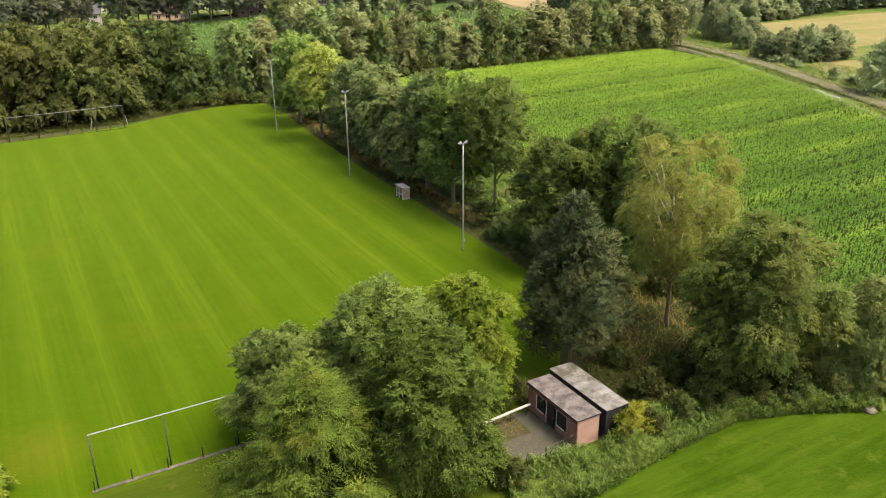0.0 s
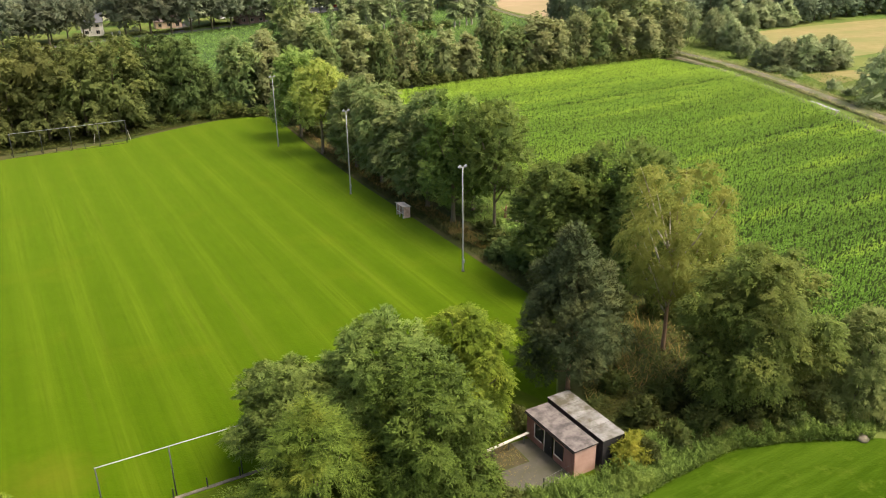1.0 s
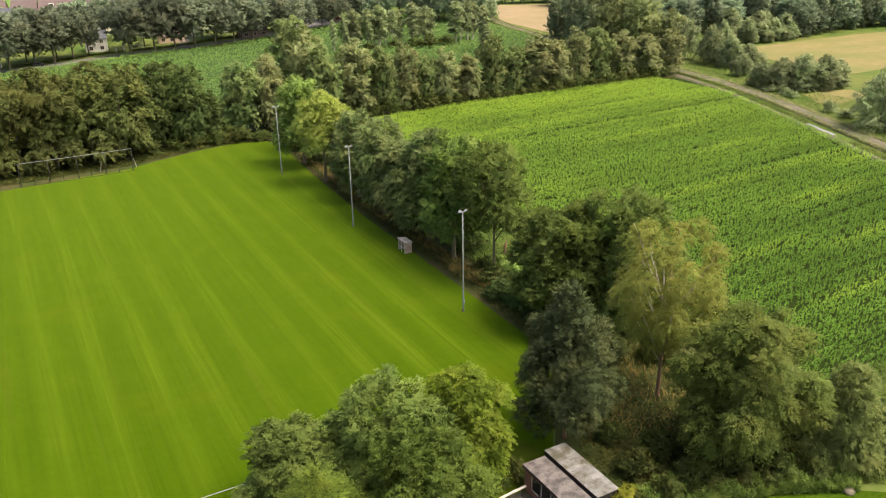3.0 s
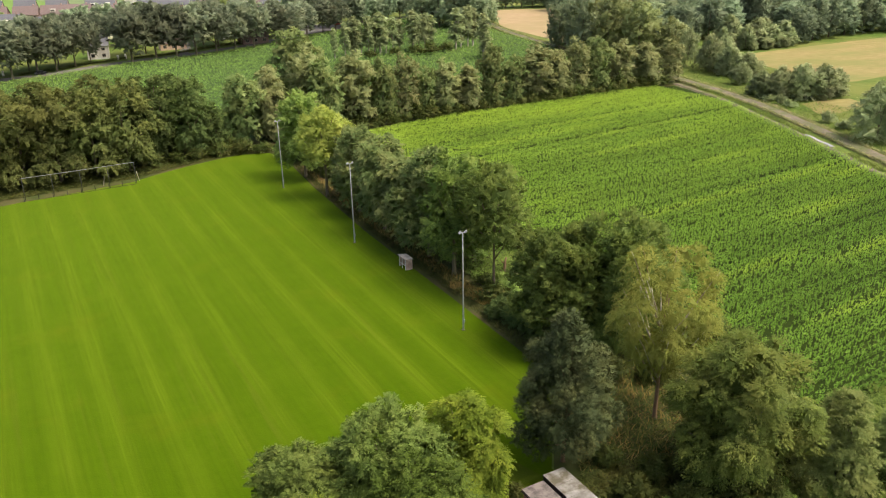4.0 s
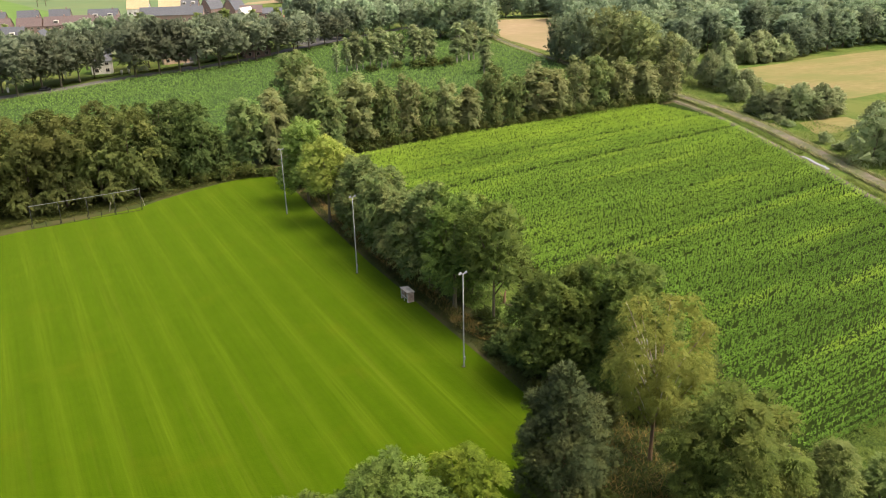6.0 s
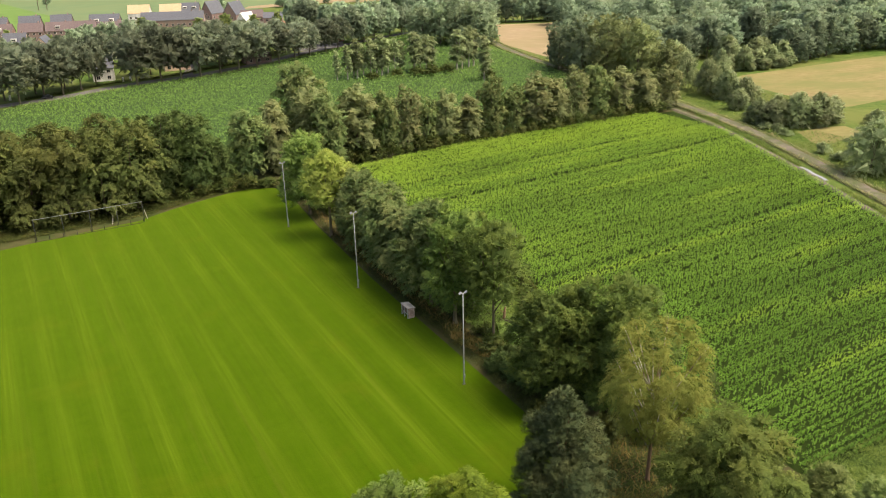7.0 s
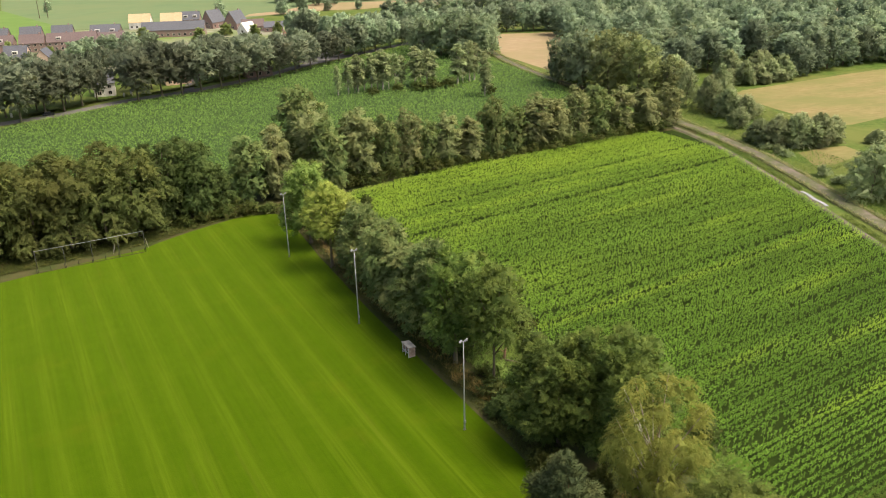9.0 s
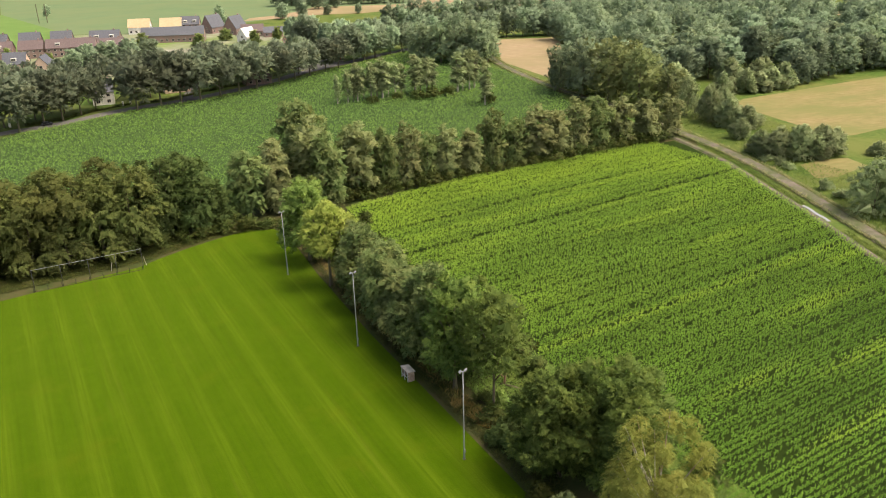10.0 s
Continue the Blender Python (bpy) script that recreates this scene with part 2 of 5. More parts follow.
BOARDS = surface("faded_red_boards", (0.23, 0.10, 0.08), (0.30, 0.145, 0.11), 2.0, (0.34, 0.19, 0.15), 0.6, stretch=(1, 1, 0.3), bump=0.3)
PLASTER = surface("pink_render", (0.3872, 0.2464, 0.1848), (0.4400, 0.2904, 0.2200), 1.5, (0.3344, 0.2024, 0.1452), 0.7, bump=0.2)
CREAMPAINT = surface("weathered_cream_paint", (0.62, 0.56, 0.46), (0.72, 0.66, 0.56), 3.0, (0.40, 0.35, 0.28), 1.2, bump=0.1)
FELT = surface("weathered_roofing_felt", (0.0514, 0.0443, 0.0414), (0.0840, 0.0722, 0.0672), 1.4, (0.1428, 0.1251, 0.1111), 1.1, bump=0.3, spread=0.09)
FELTGREY = surface("grey_roof_sheet", (0.1440, 0.1392, 0.1312), (0.2520, 0.2457, 0.2310), 1.0, (0.0713, 0.0648, 0.0407), 0.7, bump=0.2)
TARBLACK = surface("tarred_panels", (0.018, 0.017, 0.016), (0.03, 0.028, 0.026), 2.0, rough=0.7, bump=0.2)
WHITEPAINT = surface("white_paint", (0.74, 0.72, 0.66), (0.80, 0.79, 0.74), 2.0, (0.55, 0.52, 0.44), 1.5, rough=0.6, bump=0.1)
PALEPLANK = surface("weathered_pale_timber", (0.480, 0.430, 0.360), (0.560, 0.510, 0.430), 2.0, (0.3150, 0.3010, 0.2590), 1.2, bump=0.2)
DUGOUT = surface("dugout_sheet", (0.60, 0.46, 0.36), (0.70, 0.56, 0.45), 2.0, (0.35, 0.25, 0.19), 0.9, bump=0.1)
GLASS = glass_material("dark_glass")
BRICK = surface("red_brown_brick", (0.235, 0.150, 0.125), (0.29, 0.19, 0.16), 2.0, (0.22, 0.165, 0.14), 0.4, bump=0.1)
BUFFBRICK = surface("buff_brick", (0.50, 0.36, 0.27), (0.57, 0.42, 0.32), 2.0, bump=0.1)
WHITEWALL = surface("whitewashed_wall", (0.76, 0.73, 0.67), (0.80, 0.78, 0.73), 1.0, (0.5200, 0.4960, 0.4480), 0.3, bump=0.1)
SLATE = surface("dark_roof_tiles", (0.075, 0.078, 0.088), (0.105, 0.108, 0.118), 1.5, rough=0.6, bump=0.3)
BROWNTILE = surface("brown_roof_tiles", (0.105, 0.075, 0.068), (0.135, 0.098, 0.09), 1.5, rough=0.7, bump=0.3)
RAWWOOD = surface("new_roof_timber", (0.4092, 0.3100, 0.1674), (0.4588, 0.3534, 0.2046), 0.8, bump=0.1)
CARGREY = surface("car_silver", (0.45, 0.46, 0.48), (0.5, 0.5, 0.52), 1.0, rough=0.3, metal=0.3, bump=0)
CARBLACK = surface("car_black", (0.02, 0.02, 0.022), (0.03, 0.03, 0.03), 1.0, rough=0.3, bump=0)
CARWHITE = surface("car_white", (0.75, 0.75, 0.75), (0.8, 0.8, 0.8), 1.0, rough=0.3, bump=0)
CARRED = surface("car_red", (0.45, 0.05, 0.03), (0.5, 0.06, 0.04), 1.0, rough=0.3, bump=0)
RUBBER = surface("tyre_rubber", (0.02, 0.02, 0.02), (0.03, 0.03, 0.03), 2.0, rough=0.8, bump=0)
GLINTWATER = glass_material("ditch_water")
# pale base colour paints in the bright sky glint on the water
GLINTWATER.node_tree.nodes["Principled BSDF"].inputs["Base Color"].default_value = rgb((0.30, 0.30, 0.28))
GLINTWATER.node_tree.nodes["Principled BSDF"].inputs["Specular IOR Level"].default_value = 1.0
GLINTWATER.node_tree.nodes["Principled BSDF"].inputs["Roughness"].default_value = 0.04

LEAF_LIME = foliage("lime_leaves", (0.0534, 0.0894, 0.0141), (0.1491, 0.2252, 0.0354), (0.1841, 0.2411, 0.0400), 0.35, 0.42, 0.5, 0.85)
LEAF_DULL = foliage("dull_lime_leaves", (0.0701, 0.1066, 0.0223), (0.1757, 0.2514, 0.0543), (0.2156, 0.2747, 0.0616), 0.3, 0.42)
LEAF_MAPLE = foliage("maple_leaves", (0.0581, 0.0872, 0.0118), (0.1644, 0.2203, 0.0312), (0.2452, 0.2526, 0.0306), 0.3, 0.42, 0.52, 0.8)
LEAF_STRIP = foliage("strip_leaves", (0.1182, 0.1687, 0.0538), (0.1876, 0.2370, 0.0768), (0.2572, 0.2761, 0.0948), 0.25, 0.42)
LEAF_HORN = foliage("hornbeam_leaves", (0.0567, 0.0802, 0.0160), (0.1531, 0.1938, 0.0383), (0.1886, 0.2025, 0.0429), 0.25, 0.42)
LEAF_YOUNG = foliage("bright_leaves", (0.0670, 0.0954, 0.0083), (0.1826, 0.2281, 0.0227), (0.2071, 0.2314, 0.0245), 0.4, 0.42)
LEAF_SALLOW = foliage("sallow_leaves", (0.1370, 0.1803, 0.0521), (0.2096, 0.2563, 0.0736), (0.2516, 0.2790, 0.0807), 0.3, 0.42)
LEAF_OAK = foliage("dark_leaves", (0.0584, 0.0898, 0.0197), (0.1587, 0.2220, 0.0463), (0.1914, 0.2350, 0.0488), 0.3, 0.42)
LEAF_ALDER = foliage("alder_leaves", (0.1823, 0.2103, 0.0823), (0.2405, 0.2612, 0.1030), (0.2697, 0.2636, 0.1030), 0.22, 0.42)
LEAF_OLIVE = foliage("olive_leaves", (0.0797, 0.1022, 0.0272), (0.1313, 0.1491, 0.0395), (0.1735, 0.1703, 0.0449), 0.12, 0.42, 0.4, 0.8)
LEAF_BIRCH = foliage("birch_leaves", (0.1993, 0.2438, 0.0470), (0.2808, 0.3244, 0.0645), (0.3125, 0.3199, 0.0704), 0.3, 0.46)
LEAF_ASH = foliage("pale_ash_leaves", (0.2289, 0.2734, 0.0517), (0.3145, 0.3513, 0.0719), (0.3546, 0.3625, 0.0776), 0.3, 0.42)
LEAF_PALE = foliage("pale_birch_leaves", (0.2005, 0.2478, 0.1088), (0.2636, 0.3095, 0.1394), (0.2900, 0.3152, 0.1416), 0.3, 0.42)
LEAF_WILLOW = foliage("willow_leaves", (0.1753, 0.2232, 0.0939), (0.2660, 0.3076, 0.1385), (0.2920, 0.3160, 0.1529), 0.3, 0.42)
LEAF_FRESH = foliage("fresh_leaves", (0.1656, 0.2520, 0.0576), (0.2448, 0.3456, 0.0806), (0.2880, 0.3744, 0.0864), 0.3, 0.42)
# copse leaves are lightened and greyed, with distance haze in the colour
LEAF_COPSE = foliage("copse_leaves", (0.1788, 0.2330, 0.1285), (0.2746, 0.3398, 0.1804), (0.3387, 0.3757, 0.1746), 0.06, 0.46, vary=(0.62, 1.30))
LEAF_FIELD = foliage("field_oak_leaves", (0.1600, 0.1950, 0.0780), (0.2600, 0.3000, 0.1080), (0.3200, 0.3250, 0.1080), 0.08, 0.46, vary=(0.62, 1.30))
LEAF_DEEP = foliage("deep_green_leaves", (0.0633, 0.0978, 0.0276), (0.1035, 0.1426, 0.0368), (0.1207, 0.1564, 0.0403), 0.2, 0.42)
# palest leaves: haze over the farthest trees, put into their colour
LEAF_HAZE = foliage("hazy_tree_leaves", (0.1963, 0.2601, 0.1555), (0.3119, 0.3871, 0.2246), (0.3350, 0.3931, 0.2246), 0.06, 0.48, vary=(0.70, 1.25))
NEEDLES = foliage("blue_green_needles", (0.0357, 0.0503, 0.0186), (0.0681, 0.0834, 0.0308), (0.0894, 0.0942, 0.0308), 0.3, 0.2)
# wood and street leaves: haze in pale bluish colours and a higher glow
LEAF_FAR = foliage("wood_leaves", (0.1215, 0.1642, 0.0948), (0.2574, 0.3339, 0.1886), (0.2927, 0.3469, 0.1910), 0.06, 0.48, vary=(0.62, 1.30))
LEAF_STREET = foliage("hazy_street_leaves", (0.1467, 0.1799, 0.1113), (0.2191, 0.2498, 0.1465), (0.2603, 0.2652, 0.1495), 0.08, 0.48, vary=(0.62, 1.30))
LEAF_SHRUB = foliage("shrub_leaves", (0.0498, 0.0698, 0.0151), (0.0843, 0.1034, 0.0233), (0.1124, 0.1130, 0.0263), 0.4, 0.38)
NETTLE = foliage("nettle_leaves", (0.0493, 0.0787, 0.0128), (0.1638, 0.2263, 0.0420), (0.1912, 0.2394, 0.0463), 0.3, 0.38)
LEAF_GOLD = foliage("golden_leaves", (0.150, 0.175, 0.018), (0.250, 0.260, 0.030), (0.320, 0.290, 0.030), 0.5, 0.38)
DRYGRASS = foliage("dry_grass_blades", (0.1935, 0.1397, 0.0420), (0.3074, 0.2122, 0.0634), (0.1196, 0.1397, 0.0298), 0.3, 0.3)
REEDS = foliage("reed_blades", (0.168, 0.210, 0.071), (0.286, 0.300, 0.114), (0.336, 0.285, 0.142), 0.3)
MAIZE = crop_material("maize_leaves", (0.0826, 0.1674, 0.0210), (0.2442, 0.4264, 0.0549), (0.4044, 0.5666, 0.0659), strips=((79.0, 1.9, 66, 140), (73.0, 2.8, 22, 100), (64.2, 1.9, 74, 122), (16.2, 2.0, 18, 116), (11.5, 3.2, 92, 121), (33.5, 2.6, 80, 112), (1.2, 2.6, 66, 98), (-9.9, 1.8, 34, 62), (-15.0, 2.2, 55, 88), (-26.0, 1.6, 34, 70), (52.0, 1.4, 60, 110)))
# back field maize: extra blue and grey paint the haze over it
MAIZE_HAZE = crop_material("hazy_maize_leaves", (0.1188, 0.2117, 0.0624), (0.1793, 0.2894, 0.0840), (0.2160, 0.3348, 0.0720))


# ---- mesh helpers ----
def thing(name, m, label, category, group="", kind=""):
    ob = new(name)
    ob.matrix_world = m
    return tagged(ob, label, category, group, kind)


def link(name, mesh, parent=None, label="", kind=""):
    ob = new(name, mesh)
    if parent:
        ob.parent = parent
    return tagged(ob, label, "", "", kind)


def part(name, bm, material, parent=None, label="", smooth=False):
    mesh = bpy.data.meshes.new(name)
    bmesh.ops.recalc_face_normals(bm, faces=bm.faces)
    bm.to_mesh(mesh)
    bm.free()
    mesh.materials.append(material)
    if smooth:
        mesh.polygons.foreach_set("use_smooth", [True] * len(mesh.polygons))
    return link(name, mesh, parent, label)


def box(bm, a, b, m=None, bevel=0.0):
    cx, size = [(p + q) / 2 for p, q in zip(a, b)], [abs(q - p) for p, q in zip(a, b)]
    got = bmesh.ops.create_cube(bm, size=1.0, matrix=(m or Matrix()) @ Matrix.Translation(cx) @ Matrix.Diagonal((*size, 1)))
    if bevel:
        edges = {e for v in got["verts"] for e in v.link_edges}
        bmesh.ops.bevel(bm, geom=list(edges), offset=bevel, segments=2, affect="EDGES")


def boxed(a, b, bevel=0.0, m=None):
    bm = bmesh.new()
    box(bm, a, b, m, bevel)
    return bm


def tube(bm, pts, radii, sides=7):
    rings = []
    pts = [Vector(p) for p in pts]
    for i, (p, r) in enumerate(zip(pts, radii)):
        way = (pts[min(i + 1, len(pts) - 1)] - pts[max(i - 1, 0)]).normalized()
        side = way.orthogonal().normalized()
        other = way.cross(side)
        rings.append([bm.verts.new(p + (side * math.cos(a) + other * math.sin(a)) * r) for a in (2 * math.pi * k / sides for k in range(sides))])
    for lo, hi in zip(rings, rings[1:]):
        best = min(range(sides), key=lambda s: (hi[s].co - lo[0].co).length)
        for k in range(sides):
            bm.faces.new((lo[k], lo[(k + 1) % sides], hi[(k + 1 + best) % sides], hi[(k + best) % sides]))
    bm.faces.new(rings[0])
    bm.faces.new(rings[-1])


def blades_mesh(name, verts, material, facing=None, tone=None):
    """One mesh of loose three-cornered blades, softly rounded towards their facing."""
    n = len(verts) // 3
    if facing is not None:
        tri = verts.reshape(-1, 3, 3).copy()
        turned = (np.cross(tri[:, 1] - tri[:, 0], tri[:, 2] - tri[:, 0]) * facing).sum(axis=1) < 0
        tri[turned] = tri[turned][:, ::-1]
        verts = tri.reshape(-1, 3)
    mesh = bpy.data.meshes.new(name)
    mesh.vertices.add(3 * n)
    mesh.vertices.foreach_set("co", verts.astype(np.float32).ravel())
    mesh.loops.add(3 * n)
    mesh.loops.foreach_set("vertex_index", np.arange(3 * n, dtype=np.int32))
    mesh.polygons.add(n)
    mesh.polygons.foreach_set("loop_start", np.arange(0, 3 * n, 3, dtype=np.int32))
    mesh.update(calc_edges=True)
    if facing is not None:
        mesh.normals_split_custom_set_from_vertices(np.repeat(facing, 3, axis=0).astype(np.float32))
    tone = rng.uniform(size=n) if tone is None else tone
    mesh.attributes.new("tone", "FLOAT", "FACE").data.foreach_set("value", tone.astype(np.float32))
    mesh.materials.append(material)
    return mesh


def unit(a):
    return a / np.maximum(np.linalg.norm(a, axis=-1, keepdims=True), 1e-9)


def leaves(base, axis, normal, length, width, arch=0.1):
    """Corner points of pointed leaf blades, three to a blade."""
    side = unit(np.cross(axis, normal))
    up = np.cross(side, axis)
    length, width = np.asarray(length).reshape(-1, 1), np.asarray(width).reshape(-1, 1)
    root = base + up * length * arch * 0.5
    out = np.stack([root - side * width / 2, root + side * width / 2, base + axis * length - up * length * arch], axis=1)
    return out.reshape(-1, 3)


def inside(points, poly):
    x, y = points[:, 0], points[:, 1]
    hit = np.zeros(len(points), bool)
    for (x1, y1), (x2, y2) in zip(poly, poly[1:] + poly[:1]):
        cross = ((y1 > y) != (y2 > y)) & (x < (x2 - x1) * (y - y1) / (y2 - y1 + 1e-12) + x1)
        hit ^= cross
    return hit


def scatter(poly, density):
    xs, ys = [p[0] for p in poly], [p[1] for p in poly]
    n = int((max(xs) - min(xs)) * (max(ys) - min(ys)) * density)
    p = np.stack([rng.uniform(min(xs), max(xs), n), rng.uniform(min(ys), max(ys), n)], axis=1)
    return p[inside(p, poly)]


def sheet(name, pts, z, material, label, category, kind="structure"):
    bm = bmesh.new()
    bm.faces.new([bm.verts.new((p[0], p[1], z)) for p in pts])
    bm.normal_update()
    bmesh.ops.triangulate(bm, faces=bm.faces, ngon_method="EAR_CLIP")
    ob = part(name, bm, material)
    return tagged(ob, label, category, kind=kind)


def strip(name, line, width, z, material, label, category, edge=0.0):
    """A band of ground along a line, with sloping shoulders."""
    bm = bmesh.new()
    rows = []
    line = [Vector((*p, 0)) for p in line]
    for i, p in enumerate(line):
        way = (line[min(i + 1, len(line) - 1)] - line[max(i - 1, 0)]).normalized()
        side = Vector((way.y, -way.x, 0))
        w = width * (1 + 0.08 * math.sin(i * 2.3))
        rows.append([bm.verts.new(p + side * s + Vector((0, 0, h))) for s, h in ((-w / 2 - edge - 0.1, -0.05), (-w / 2, z), (0, z + 0.03), (w / 2, z), (w / 2 + edge + 0.1, -0.05))])
    for a, b in zip(rows, rows[1:]):
        for k in range(4):
            bm.faces.new((a[k], a[k + 1], b[k + 1], b[k]))
    return tagged(part(name, bm, material), label, category, kind="structure")


def curve_line(pts, step=6.0):
    """A smooth line through points."""
    out = []
    p = [Vector(a) for a in pts]
    for i in range(len(p) - 1):
        a, b, c, d = p[max(i - 1, 0)], p[i], p[i + 1], p[min(i + 2, len(p) - 1)]
        n = max(2, int((c - b).length / step))
        for k in range(n):
            t = k / n
            q = 0.5 * ((2 * b) + (c - a) * t + (2 * a - 5 * b + 4 * c - d) * t * t + (3 * b - a - 3 * c + d) * t ** 3)
            out.append((q.x, q.y))
    out.append((p[-1].x, p[-1].y))
    return out


# ---- trees ----
SHAPES = {
    "broad": (0.12, (0, 0.15, 0.4, 0.7, 0.9, 1), (0.7, 0.92, 1.0, 0.92, 0.68, 0.4)),
    "street": (0.26, (0, 0.15, 0.4, 0.7, 0.9, 1), (0.6, 0.92, 1.0, 0.95, 0.75, 0.45)),
    "column": (0.06, (0, 0.1, 0.35, 0.7, 0.9, 1), (0.85, 1.0, 1.0, 0.92, 0.72, 0.45)),
    "cone": (0.15, (0, 0.12, 0.3, 0.6, 0.85, 1), (0.8, 1.0, 0.96, 0.78, 0.42, 0.08)),
    "weeping": (0.32, (0, 0.2, 0.5, 0.8, 1), (0.45, 0.8, 1.0, 0.95, 0.6)),
    "dome": (0.0, (0, 0.3, 0.6, 0.85, 1), (0.95, 1.0, 0.85, 0.55, 0.15)),
    "strip": (0.15, (0, 0.1, 0.35, 0.7, 0.9, 1), (0.8, 1.0, 1.0, 0.92, 0.72, 0.45)),
    "hedgerow": (0.04, (0, 0.1, 0.35, 0.7, 0.9, 1), (0.85, 1.0, 1.0, 0.93, 0.78, 0.5)),
    "spire": (0.06, (0, 0.15, 0.4, 0.7, 0.9, 1), (0.85, 1.0, 0.86, 0.50, 0.22, 0.03)),
    "slender": (0.20, (0, 0.15, 0.4, 0.7, 0.9, 1), (0.5, 0.85, 1.0, 0.9, 0.65, 0.3)),
    "tuft": (0.38, (0, 0.2, 0.5, 0.8, 1), (0.5, 0.9, 1.0, 0.8, 0.3)),
}


def crown_lobes(shape, h, w, count, bulk=1.0, core=1.0):
    z0, ss, rr = SHAPES[shape]
    z0 *= h
    out = []
    for k in range(count):
        s = (k + 0.5) / count
        size = bulk * w * rng.uniform(0.15, 0.23) * (0.75 + 0.35 * (1 - s))
        r = max(0.0, np.interp(s, ss, rr) * w / 2 * rng.uniform(0.72, 1.16) - size * 0.9)
        a = k * 2.399 + rng.uniform(-0.5, 0.5)
        z = min(z0 + size * 0.6 + (s + rng.uniform(-0.05, 0.05)) * (h - z0 - size * 1.3), h - size * rng.uniform(0.7, 1.0))
        z = max(z, z0 + size * 0.4)
        out.append((r * math.cos(a), r * math.sin(a), z, size))
    out.append((0, 0, z0 + (h - z0) * 0.45, w * 0.27 * core))
    out.append((0, 0, z0 + (h - z0) * 0.70, w * 0.20 * core))
    return np.array(out)


def crown_blades(lobes, count, leaf, slim, droop, layered, per=9, spray=3.0, dome=0.0):
    """Leafy sprays all over the crown's masses: each runs outwards and hangs, with blades set along it on both sides, over an inner mass of broad ones."""
    n = max(24, int(count / per))
    pool = int(n * 3.2)
    pick = rng.choice(len(lobes), pool, p=lobes[:, 3] ** 2 / (lobes[:, 3] ** 2).sum())
    way = unit(rng.normal(size=(pool, 3)) + np.array([0, 0, 0.3]))
    mid = lobes[pick, :3] + way * lobes[pick, 3:4] * rng.uniform(0.76, 1.04, (pool, 1))
    far = np.linalg.norm(mid[:, None, :] - lobes[None, :, :3], axis=2) / lobes[None, :, 3]
    keep = np.flatnonzero((far.min(axis=1) > 0.72) & (mid[:, 2] > 0.2))[:n]
    mid, way, pick = mid[keep], way[keep], pick[keep]
    n = len(mid)
    top = lobes[:, 2].max()
    heart = np.column_stack([np.zeros((n, 2)), np.minimum(mid[:, 2] * 0.82, top * 0.62)])
    out = unit(mid - heart)
    up = np.array([0, 0, 1.0])
    run = unit(way * 0.55 + out * 0.55 + rng.normal(size=(n, 3)) * 0.38 + up * (-0.02 if layered else 0.30 - droop * 0.45))
    if layered:
        run[:, 2] *= 0.5
        run = unit(run)
    lift = unit(out * 0.45 + way * 0.25 + up * 0.75 + rng.normal(size=(n, 3)) * 0.28)
    lift = unit(lift - run * (lift * run).sum(axis=1, keepdims=True))
    side = np.cross(run, lift)
    reach = leaf * spray * rng.uniform(0.6, 1.25, (n, 1))
    mid = mid - run * reach * 0.5 + up * reach * droop * 0.3
    idx = np.repeat(np.arange(n), per)
    m = n * per
    t = ((np.tile(np.arange(per), n) + rng.uniform(0.1, 0.9, m)) / per).reshape(-1, 1)
    hand = np.where(np.tile(np.arange(per), n) % 2 == 0, 1.0, -1.0).reshape(-1, 1)
    hang = up * reach[idx] * (0.18 + droop * 0.9) * t ** 2
    pos = mid[idx] + run[idx] * reach[idx] * t - hang + side[idx] * hand * reach[idx] * 0.05 + rng.normal(size=(m, 3)) * leaf * 0.12
    axis = unit(run[idx] * (0.40 + 0.6 * t) + side[idx] * hand * 0.85 * (1.05 - 0.6 * t) - up * (0.12 + droop * 0.9) + rng.normal(size=(m, 3)) * 0.17)
    normal = unit(lift[idx] + rng.normal(size=(m, 3)) * 0.22)
    length = leaf * rng.uniform(0.7, 1.25, m) * (1.15 - 0.40 * t[:, 0])
    pos[:, 2] = np.maximum(pos[:, 2], 0.1 + length)
    facing = unit(lift[idx] * (0.55 - 0.25 * dome) + out[idx] * (0.50 + 0.3 * dome) + way[idx] * (0.25 + 0.2 * dome) + rng.normal(size=(m, 3)) * (0.16 - 0.08 * dome))
    blades = leaves(pos, axis, normal, length * 1.15, length * slim)
    tone = np.repeat(rng.uniform(size=n), per) * 0.75 + rng.uniform(size=m) * 0.25
    # inner blades get a fixed dark tone: the crown's inner shade as colour
    who = np.repeat(np.arange(len(lobes)), 9)
    body, turn = lobes[who], unit(rng.normal(size=(len(who), 3)))
    size = body[:, 3] * rng.uniform(0.5, 0.9, len(who))
    swing = unit(np.cross(turn, rng.normal(size=(len(who), 3))))
    place = body[:, :3] + turn * body[:, 3:4] * rng.uniform(0.40, 0.68, (len(who), 1)) - swing * size[:, None] * 0.5
    place[:, 2] = np.maximum(place[:, 2], 0.2 + size)
    inner = leaves(place, swing, turn, size, size * 0.8)
    return np.concatenate([blades, inner]), np.concatenate([facing, unit(turn + up * 0.3)]), np.concatenate([tone, np.full(len(who), 0.15)])


def crown_mesh(name, material, *shape):
    verts, facing, tone = crown_blades(*shape)
    return blades_mesh(name, verts, material, facing, tone)


